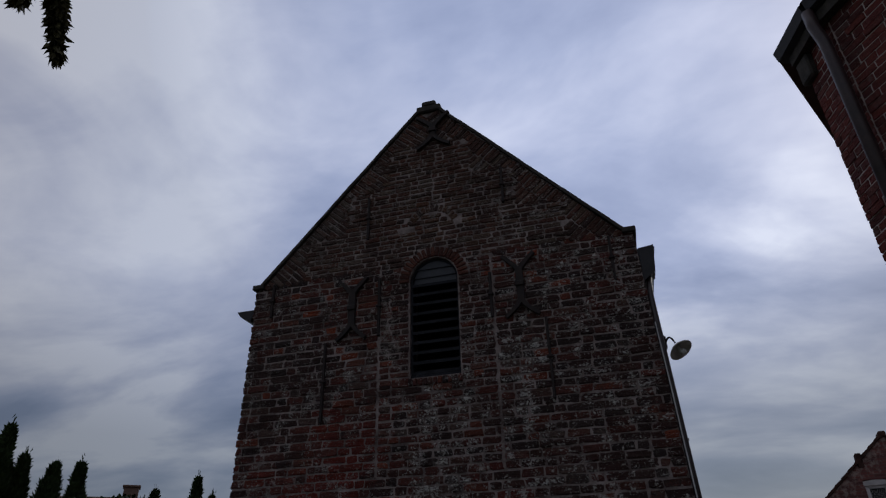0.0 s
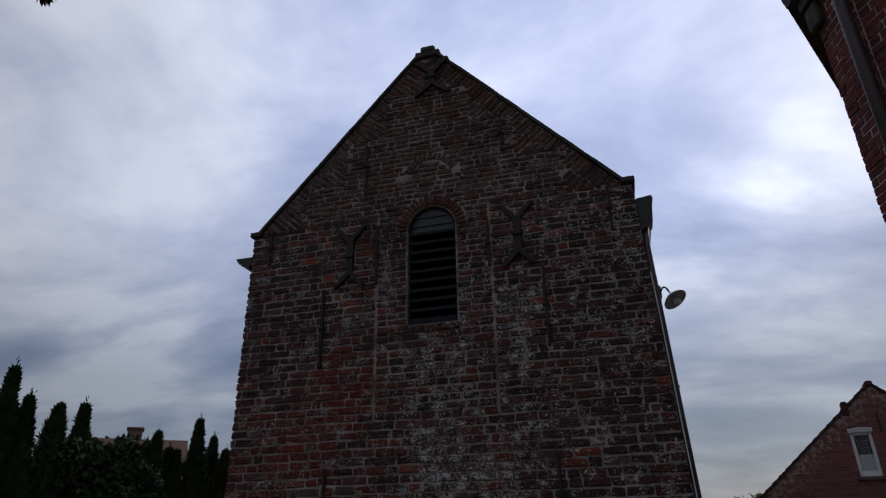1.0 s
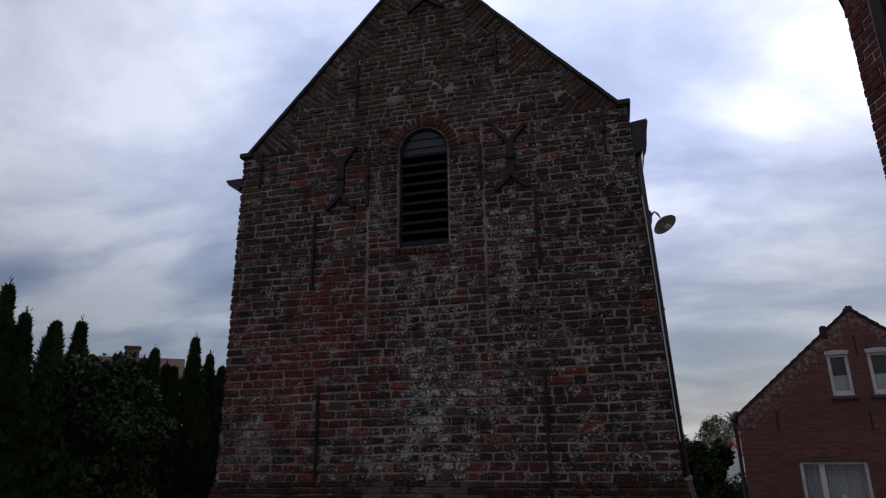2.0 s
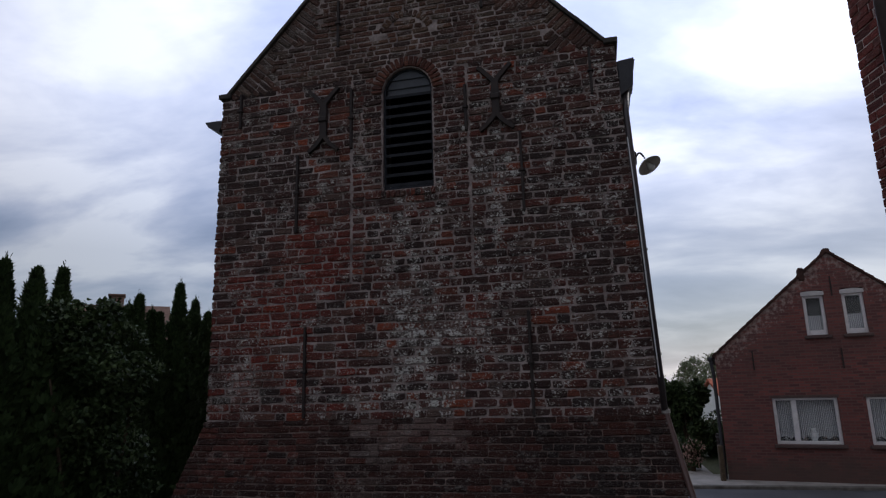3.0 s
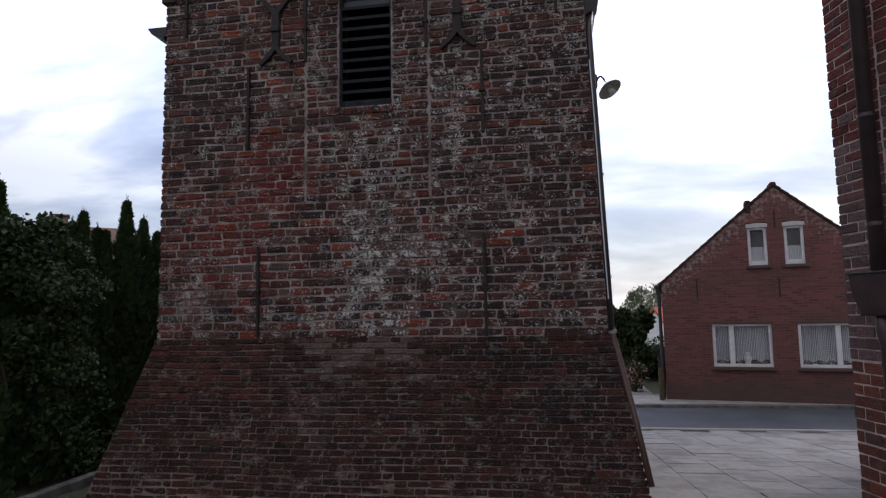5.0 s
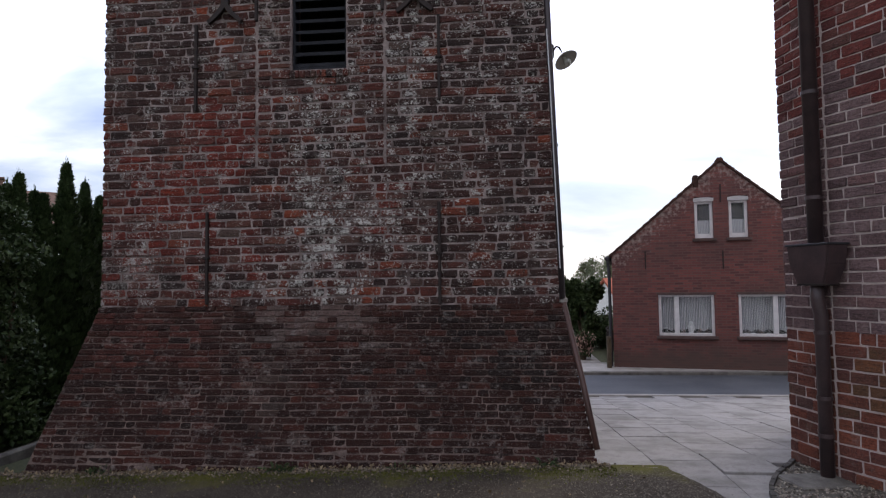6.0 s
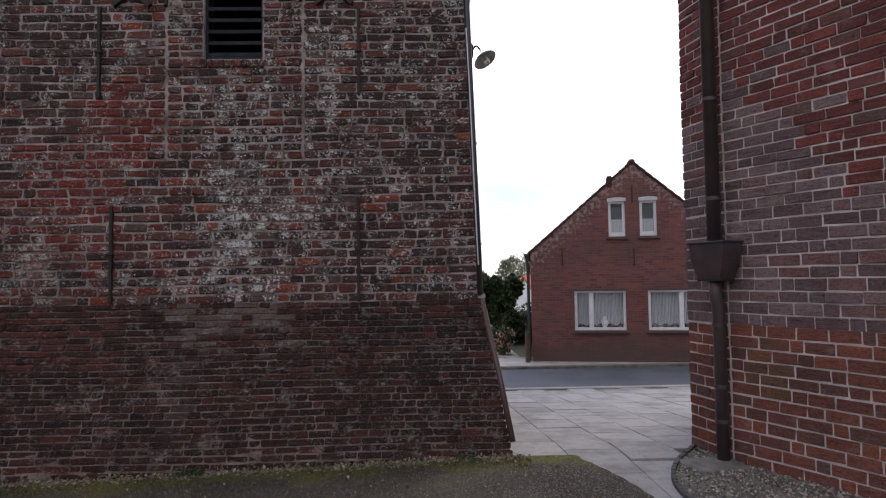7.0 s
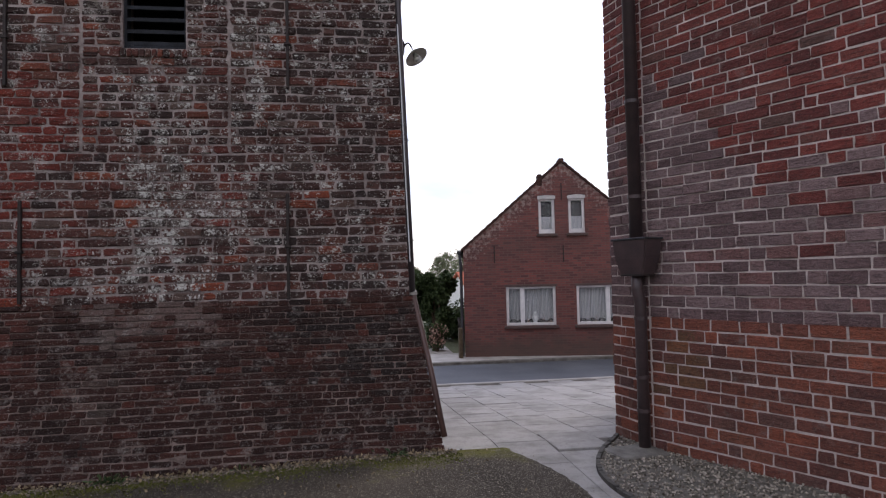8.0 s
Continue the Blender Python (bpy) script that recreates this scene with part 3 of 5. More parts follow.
def top_span(z):
    """Row ends in the gable; the rows stop at the crown of the belfry opening."""
    a, b = gable_span(z)
    if z < LSP + LR + 0.14:
        hw = math.sqrt(max(0.0, (LR + 0.14) ** 2 - (z - LSP) ** 2))
        return [(a, LCX - hw), (LCX + hw, b)]
    return [(a, b)]


LX0, LX1, LZ0, LSP = -2.125, -1.555, 3.755, 4.89
LCX, LR = (LX0 + LX1) / 2, (LX1 - LX0) / 2
tower = thing("bell_tower", "old brick church bell tower with gabled top and battered foot", "tower")


def build_tower_core():
    bm = bmesh.new()
    i = 0.02
    y0, y1 = TY + 0.007, TY + 0.55
    zb = TB - 0.02
    prism(bm, [(TL + i, zb), (LX0, zb), (LX0, gable_z(LX0) - i), (TL + 0.10, EAVE), (TL + i, EAVE)], y0, y1)
    prism(bm, [(LX1, zb), (right_edge(zb) - 0.006, zb), (right_edge(EAVE) - 0.006, EAVE), (TR - 0.10, EAVE), (LX1, gable_z(LX1) - i)], y0, y1)
    prism(bm, [(LX0, zb), (LX1, zb), (LX1, LZ0), (LX0, LZ0)], y0, y1)
    arc = [(LCX + LR * math.cos(a), LSP + LR * math.sin(a)) for a in np.linspace(0, math.pi, 17)]
    prism(bm, arc[:9] + [(LCX, APEX_Z - 0.02), (APEX_X + 0.1, APEX_Z - 0.02), (LX1, gable_z(LX1) - i)], y0, y1)
    prism(bm, arc[8:] + [(LX0, gable_z(LX0) - i), (APEX_X - 0.1, APEX_Z - 0.02), (LCX, APEX_Z - 0.02)], y0, y1)
    bmesh.ops.remove_doubles(bm, verts=bm.verts, dist=0.0005)
    part("wall", fix(bm), M_MORTAR, tower, "recessed grey lime mortar of the old wall")
    # the other three sides
    bm = bmesh.new()
    prism(bm, [(TL + i, -0.4), (TL + 0.5, -0.4), (TL + 0.5, EAVE), (TL + i, EAVE)], y1, 11.0)
    part("side_wall", fix(bm), M_MORTAR, tower)
    bm = bmesh.new()
    prism(bm, [(right_edge(EAVE) - 0.5, -0.4), (0.44, -0.4), (right_edge(EAVE) - i, EAVE), (right_edge(EAVE) - 0.5, EAVE)], y1, 11.0)
    part("side_wall", fix(bm), M_MORTAR, tower)
    bm = bmesh.new()
    prism(bm, [(TL + i, -0.6), (0.5, -0.6), (right_edge(EAVE) - i, EAVE), (APEX_X, APEX_Z), (TL + i, EAVE)], 11.0, 11.5)
    part("back_wall", fix(bm), M_MORTAR, tower)
    # battered foot
    bm = bmesh.new()
    top = [(TL - 0.005, TY + 0.012), (right_edge(TB) + 0.015, TY + 0.012), (right_edge(TB) + 0.015, 11.4), (TL - 0.005, 11.4)]
    bot = [(TL - 0.40, TY - 0.61), (0.81, TY - 0.61), (0.81, 11.9), (TL - 0.40, 11.9)]
    a = [bm.verts.new((x, y, TB)) for x, y in top]
    b = [bm.verts.new((x, y, -0.32)) for x, y in bot]
    bm.faces.new(a)
    bm.faces.new(b[::-1])
    for k in range(4):
        bm.faces.new((a[k], b[k], b[(k + 1) % 4], a[(k + 1) % 4]))
    part("batter", fix(bm), M_MORTAR_DK, tower, "dark sloping brick foot of the tower")
    # roof behind the gable
    for side, xe in ((-1, TL - 0.12), (1, TR + 0.14)):
        bm = bmesh.new()
        xa, za, ze = APEX_X, APEX_Z - 0.18, EAVE - 0.28
        prism(bm, [(xe, ze), (xa, za), (xa, za + 0.10), (xe, ze + 0.10)], TY + 0.5, 11.2)
        part("roof", fix(bm), M_TILE, tower, "dark clay tiles behind the gable")


def build_coping():
    # thin stone edges that cap the slopes, shoulders and the apex block
    for xa, xb, s in ((TL + 0.08, APEX_X - 0.10, 1), (TR - 0.08, APEX_X + 0.10, -1)):
        n = 14
        for k in range(n):
            x0, x1 = xa + (xb - xa) * k / n, xa + (xb - xa) * (k + 1) / n
            z0, z1 = EAVE + (APEX_Z - EAVE) * k / n, EAVE + (APEX_Z - EAVE) * (k + 1) / n
            d = Vector((x1 - x0, 0, z1 - z0)).normalized()
            up = Vector((-d.z * s, 0, d.x * s)) if s > 0 else Vector((d.z, 0, -d.x))
            if up.z < 0:
                up = -up
            bm = bmesh.new()
            j = rng.normal(-0.004, 0.002)
            q = [Vector((x0, 0, z0)), Vector((x1, 0, z1))]
            prism(bm, [(p.x, p.z) for p in (q[0] + up * j, q[1] + up * j, q[1] + up * (0.034 + j), q[0] + up * (0.034 + j))], TY - 0.035, TY + 0.55)
            part("coping_tile", fix(bm), M_COPING, tower)
    for x0, x1 in ((TL - 0.03, TL + 0.13), (TR - 0.10, TR + 0.045)):
        part("shoulder_stone", boxed(x0, x1, TY - 0.04, TY + 0.55, EAVE - 0.02, EAVE + 0.045, bev=0.01), M_COPING, tower)
    bm = bmesh.new()
    box(bm, APEX_X - 0.16, APEX_X + 0.17, TY - 0.04, TY + 0.5, APEX_Z - 0.06, APEX_Z + 0.04, 0.015)
    box(bm, APEX_X - 0.09, APEX_X + 0.10, TY - 0.03, TY + 0.4, APEX_Z + 0.04, APEX_Z + 0.13, 0.02)
    part("apex_stone", bm, M_COPING, tower)


def build_louvre():
    win = new("louvre_window")
    win.parent = tower
    win["label"] = "arched belfry opening with grey wooden louvres"
    # near-black sheet behind the slats paints the belfry's inner shade
    part("backing", boxed(LX0 - 0.02, LX1 + 0.02, TY + 0.30, TY + 0.34, LZ0 - 0.02, LSP + LR + 0.02), M_BLACK, win, "near-black panel in place of the unlit belfry interior")
    bm = bmesh.new()
    w, y0, y1 = 0.024, TY + 0.05, TY + 0.16
    outer = [(LX1, LZ0)] + [(LCX + LR * math.cos(a), LSP + LR * math.sin(a)) for a in np.linspace(0, math.pi, 19)] + [(LX0, LZ0)]
    inner = [(LX1 - w, LZ0 + 0.04)] + [(LCX + (LR - w) * math.cos(a), LSP + (LR - w) * math.sin(a)) for a in np.linspace(0, math.pi, 19)] + [(LX0 + w, LZ0 + 0.04)]
    n = len(outer)
    for k in range(n):
        q = (k + 1) % n
        prism(bm, [outer[k], outer[q], inner[q], inner[k]], y0, y1)
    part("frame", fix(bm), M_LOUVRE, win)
    hw = LR - w + 0.005
    for k in range(10):
        z = LZ0 + 0.045 + 0.1158 * k
        bm = bmesh.new()
        a = [bm.verts.new((x, y, zz)) for x, y, zz in ((LCX - hw, TY + 0.055, z), (LCX + hw, TY + 0.055, z), (LCX + hw, TY + 0.055, z + 0.034), (LCX - hw, TY + 0.055, z + 0.034))]
        b = [bm.verts.new((x, y, zz)) for x, y, zz in ((LCX - hw, TY + 0.19, z + 0.07), (LCX + hw, TY + 0.19, z + 0.07), (LCX + hw, TY + 0.19, z + 0.09), (LCX - hw, TY + 0.19, z + 0.09))]
        bm.faces.new(a)
        bm.faces.new(b[::-1])
        for i in range(4):
            bm.faces.new((a[i], b[i], b[(i + 1) % 4], a[(i + 1) % 4]))
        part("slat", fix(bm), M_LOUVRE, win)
    # the arch is closed by overlapping boards
    edges = [4.885, 4.962, 5.060, 5.145]
    for k, (z0, z1) in enumerate(zip(edges, edges[1:])):
        reach = lambda z: math.sqrt(max(0.0004, (LR - w + 0.004) ** 2 - max(0.0, z - LSP) ** 2))
        bm = bmesh.new()
        prism(bm, [(LCX - reach(z0), z0), (LCX + reach(z0), z0), (LCX + reach(z1), z1 + 0.008), (LCX - reach(z1), z1 + 0.008)], TY + 0.092 - 0.016 * k, TY + 0.112 - 0.016 * k)
        part("board", fix(bm), M_BOARD, win)


def anchor(cx, cz, h, w, stem=0.46):
    """Wrought-iron wall anchor: two arcs back to back, like an X with curled arms."""
    a = new("wall_anchor")
    a.parent = tower
    a["label"] = "rusty wrought-iron wall anchor with curved arms"
    y = TY - 0.036
    for s in (-1, 1):
        bm = bmesh.new()
        rings = []

        def line(k):
            e = max(0.0, (abs(k) - stem) / (1 - stem))
            return Vector((cx + s * (0.012 + (w / 2 - 0.012) * e ** (1.15 if k > 0 else 1.5)), 0, cz + (k + 0.06 * e * (-1 if k > 0 else 1)) * h / 2))

        for k in np.linspace(-1, 1, 27):
            t = (line(k + 0.01) - line(k - 0.01)).normalized()
            nx = Vector((t.z, 0, -t.x)) * (0.032 - 0.013 * abs(k))
            c = line(k)
            rings.append([bm.verts.new((q.x, yy, q.z)) for q, yy in ((c - nx, y - 0.014 - 0.002 * s), (c + nx, y - 0.014 - 0.002 * s), (c + nx, y + 0.03), (c - nx, y + 0.03))])
        for q, e in zip(rings, rings[1:]):
            for i in range(4):
                bm.faces.new((q[i], q[(i + 1) % 4], e[(i + 1) % 4], e[i]))
        bm.faces.new(rings[0])
        bm.faces.new(rings[-1])
        part("arm", fix(bm), M_IRON, a)
    part("key", boxed(cx - 0.05, cx + 0.05, y - 0.035, y + 0.02, cz - 0.03, cz + 0.03, bev=0.008), M_IRON, a)


def strap(x, z0, z1):
    s = part("iron_strap", boxed(x - 0.014, x + 0.014, TY - 0.03, TY + 0.02, z0, z1, bev=0.004), M_IRON, tower, "upright rusty iron strap on the wall")
    part("staple", boxed(x - 0.03, x + 0.03, TY - 0.042, TY + 0.0, (z0 + z1) / 2 - 0.012, (z0 + z1) / 2 + 0.012, bev=0.003), M_IRON, s)


build_tower_core()
build_coping()
build_louvre()
anchor(-2.82, 4.655, 0.80, 0.36)
anchor(-0.85, 4.66, 0.78, 0.36)
anchor(-1.80, 7.02, 0.56, 0.44, 0.25)
for x, z0, z1 in ((-3.0, 1.38, 2.32), (-0.627, 1.36, 2.37), (-3.135, 3.37, 4.27), (-0.612, 3.39, 4.25), (-2.66, 5.55, 6.15), (-0.96, 5.75, 6.25), (0.15, 4.56, 5.08), (-3.885, 4.69, 5.12), (-1.18, 4.33, 4.86), (-2.492, 4.28, 5.0)):
    strap(x, z0, z1)


def gutter(name, x0, x1, z):
    g = thing(name, "short dark zinc box gutter end at the tower eave", "gutter")
    bm = bmesh.new()
    s = 1 if x1 > x0 else -1
    prism(bm, [(x0, z), (x0 + s * 0.04, z - 0.09), (x1 - s * 0.05, z - 0.02), (x1, z + 0.05), (x0, z + 0.05)], TY + 0.03, 11.0)
    part("trough", fix(bm), M_ZINC, g)
    return g


gutter("gutter", TL - 0.005, TL - 0.24, 4.80)
g = gutter("gutter", TR + 0.01, TR + 0.20, 4.85)
bm = bmesh.new()
prism(bm, [(TR + 0.03, 4.90), (TR + 0.19, 4.92), (TR + 0.16, 4.62), (TR + 0.03, 4.52)], TY + 0.02, TY + 0.24)
part("rainwater_head", fix(bm), M_ZINC, g)
dp = thing("downpipe", "dark downpipe with a brown lower length at the tower corner", "downpipe")
bm = bmesh.new()
tube(bm, [(TR + 0.09, TY + 0.10, 4.62), (0.464, TY + 0.05, 4.36), (0.486, TY + 0.04, 3.58), (0.513, TY + 0.03, 2.67), (0.552, TY + 0.02, 1.40)], 0.032)
part("upper_pipe", fix(bm), M_PIPE_DK, dp, smooth=True)
bm = bmesh.new()
tube(bm, [(0.562, TY + 0.03, 1.42), (0.568, TY + 0.015, 1.34), (0.683, 5.84, 0.717), (0.770, 5.57, 0.126)], 0.027)
part("lower_pipe", fix(bm), M_PIPE_BR, dp, "brown painted lower pipe", smooth=True)
bm = bmesh.new()
tube(bm, [(0.562, TY + 0.03, 1.375), (0.561, TY + 0.03, 1.41)], 0.041)
part("collar", fix(bm), M_SLAB, dp, "pale cement collar")
for z in (3.9, 2.9, 1.9):
    part("bracket", boxed(0.42, right_edge(z) + 0.065, TY + 0.055, TY + 0.085, z, z + 0.02), M_IRON, dp)
bm = bmesh.new()
tube(bm, [(right_edge(3.5) - 0.01, TY - 0.005, 4.05), (right_edge(3.5) + 0.012, TY - 0.006, 3.5), (right_edge(2.6) + 0.012, TY - 0.006, 2.6), (right_edge(1.5) + 0.01, TY - 0.006, 1.7)], 0.006, 6)
part("cable", fix(bm), M_WHITE, dp, "thin white cable along the corner")


def build_lamp():
    lamp = thing("wall_lamp", "grey enamel dish lamp on a curved arm at the tower corner", "lamp")
    base = Vector((0.49, TY + 0.12, 3.84))
    bm = bmesh.new()
    pts = [base + Vector((0.10 * t + 0.02, 0, 0.075 * math.sin(t * math.pi * 0.95))) for t in np.linspace(0, 1, 9)]
    tube(bm, pts, 0.010, 8)
    part("arm", fix(bm), M_IRON, lamp, smooth=True)
    m = Matrix.Translation((0.64, TY + 0.12, 3.785)) @ Vector((-0.45, 0.34, 0.82)).to_track_quat("Z", "Y").to_matrix().to_4x4()
    bm = bmesh.new()
    lathe(bm, [(0.0, 0.058), (0.028, 0.055), (0.04, 0.035), (0.08, 0.022), (0.120, -0.012), (0.124, -0.02), (0.118, -0.018), (0.078, 0.014), (0.03, 0.026), (0.0, 0.028)], 32, m)
    part("shade", fix(bm), M_LAMP, lamp, smooth=True)
    bm = bmesh.new()
    lathe(bm, [(0.0, -0.085), (0.022, -0.08), (0.038, -0.055), (0.036, -0.03), (0.022, 0.0), (0.018, 0.03)], 20, m)
    part("bulb", fix(bm), M_BULB, lamp, "clear glass bulb cover", smooth=True)
    part("back_plate", boxed(0.47, 0.53, TY + 0.08, TY + 0.16, 3.80, 3.92, bev=0.005), M_IRON, lamp)


build_lamp()

# ---- church choir beside the camera ----
P0, P1 = Vector((2.455, 5.78, 0)), Vector((2.565, 5.27, 0))
DIR = Vector((math.sin(radians(28.2)), -math.cos(radians(28.2)), 0))
P2 = P1 + DIR * 7.5
CH_TOP = 6.76
church = thing("church_choir", "brick church choir with repaired orange-red lower courses", "church")


def wall_frame(a, b):
    """Axes of a wall from a to b seen from outside: x along it, -y out of it, z up."""
    u = (b - a).normalized()
    n = Vector((-u.y, u.x, 0))
    return Matrix(((u.x, n.x, 0, a.x), (u.y, n.y, 0, a.y), (0, 0, 1, 0), (0, 0, 0, 1)))


F_STRIP, F_MAIN = wall_frame(P0, P1), wall_frame(P1, P2)


def build_church():
    bm = bmesh.new()
    i = 0.006
    n0, n1 = F_STRIP.to_3x3() @ Vector((0, 1, 0)), F_MAIN.to_3x3() @ Vector((0, 1, 0))
    flat_prism(bm, [tuple((P0 + n0 * i)[:2]), tuple((P1 + (n0 + n1) * 0.5 * i)[:2]), tuple((P2 + n1 * i)[:2]), (11.5, 1.0), (9.5, 8.5), (3.6, 8.0)], -0.3, CH_TOP)
    part("wall", fix(bm), M_MORTAR_CH, church, "pale mortar of the church wall")
    # cornice and gutter along both sides
    for f, L, ext in ((F_STRIP, (P1 - P0).length, 0.13), (F_MAIN, (P2 - P1).length, 0.0)):
        bm = bmesh.new()
        prism(bm, [(-ext * 0.4, CH_TOP - 0.12), (L, CH_TOP - 0.12), (L, CH_TOP), (-ext * 0.4, CH_TOP)], -0.10, 0.05)
        o = part("cornice", fix(bm), M_COPING, church)
        o.matrix_basis = f
        bm = bmesh.new()
        prof = [(-0.08, 0.0), (-0.17, 0.03), (-0.20, 0.15), (-0.18, 0.17), (0.1, 0.17), (0.1, 0.0)]
        a = [bm.verts.new((-ext, y, CH_TOP + z)) for y, z in prof]
        b = [bm.verts.new((L, y, CH_TOP + z)) for y, z in prof]
        bm.faces.new(a)
        bm.faces.new(b[::-1])
        for k in range(len(prof)):
            q = (k + 1) % len(prof)
            bm.faces.new((a[k], a[q], b[q], b[k]))
        o = part("gutter", fix(bm), M_ZINC, church, "dark zinc eaves gutter")
        o.matrix_basis = f
    bm = bmesh.new()
    ring = [tuple((P0 + Vector((-0.15, 0.2, 0)))[:2]), tuple((P1 - n1 * 0.2)[:2]), tuple((P2 - n1 * 0.2)[:2]), (11.7, 1.0), (9.6, 8.7), (3.5, 8.2)]
    base = [bm.verts.new((x, y, CH_TOP + 0.16)) for x, y in ring]
    tip = bm.verts.new((7.0, 4.5, CH_TOP + 4.2))
    bm.faces.new(base[::-1])
    for k in range(len(base)):
        bm.faces.new((base[k], base[(k + 1) % len(base)], tip))
    part("roof", fix(bm), M_TILE, church)
    # stone corbel under the corner
    o = part("corbel", boxed(-0.06, 0.16, -0.07, 0.02, CH_TOP - 0.42, CH_TOP - 0.13, bev=0.02), M_COPING, church)
    o.matrix_basis = F_STRIP


build_church()


def build_church_pipe():
    dp = thing("church_downpipe", "dark brown downpipe with a hopper head on the church corner", "downpipe")
    n = (F_STRIP.to_3x3() @ Vector((0, -1, 0)) + F_MAIN.to_3x3() @ Vector((0, -1, 0))).normalized()
    c = P1 + n * 0.10
    bm = bmesh.new()
    tube(bm, [c + Vector((0, 0, CH_TOP + 0.03)) + n * 0.05, c + Vector((0, 0, CH_TOP - 0.16)) + n * 0.05, c + Vector((0, 0, CH_TOP - 0.40)), c + Vector((0, 0, 1.80))], 0.058, 18)
    part("upper_pipe", fix(bm), M_PIPE_CH, dp, smooth=True)
    bm = bmesh.new()
    tube(bm, [c + Vector((0, 0, 1.56)), c + Vector((0, 0, 1.40)) + n * 0.01, c + Vector((0, 0, 1.28)) - n * 0.02, c + Vector((0, 0, 0.02)) - n * 0.02], 0.052, 18)
    part("lower_pipe", fix(bm), M_PIPE_CH, dp, smooth=True)
    for z in (3.05, 2.2, 1.13, 0.62, 0.33):
        bm = bmesh.new()
        tube(bm, [c + Vector((0, 0, z)) - n * (0.02 if z < 1.3 else 0), c + Vector((0, 0, z + 0.03)) - n * (0.02 if z < 1.3 else 0)], 0.059 if z < 1.3 else 0.066, 18)
        part("collar", fix(bm), M_PIPE_CH, dp)
    # hopper: a tapered box with a pale rim, set along the corner
    f = Matrix.Translation(c) @ pose(0, 0, 0, 0, 0, math.degrees(math.atan2(n.y, n.x)) + 90)
    bm = bmesh.new()
    levels = [(1.84, 0.205, 0.10), (1.68, 0.185, 0.095), (1.58, 0.15, 0.085), (1.52, 0.125, 0.075)]
    rings = []
    for z, hx, hy in levels:
        rings.append([bm.verts.new(f @ Vector((x, y, z))) for x, y in ((-hx, -hy), (hx, -hy), (hx, hy), (-hx, hy))])
    for q, s in zip(rings, rings[1:]):
        for k in range(4):
            bm.faces.new((q[k], q[(k + 1) % 4], s[(k + 1) % 4], s[k]))
    bm.faces.new(rings[0])
    bm.faces.new(rings[-1])
    bmesh.ops.bevel(bm, geom=bm.edges[:], offset=0.012, segments=2, affect="EDGES")
    hop = part("hopper", fix(bm), M_PIPE_CH, dp, "tapered rainwater hopper with a worn rim")
    for z, hx, hy in ((1.84, 0.212, 0.106), (1.525, 0.13, 0.08)):
        bm = bmesh.new()
        box(bm, -hx, hx, -hy, hy, z - 0.009, z + 0.009, 0.004, f)
        part("rim", bm, M_IRON if z < 1.6 else M_ZINC, hop)


build_church_pipe()


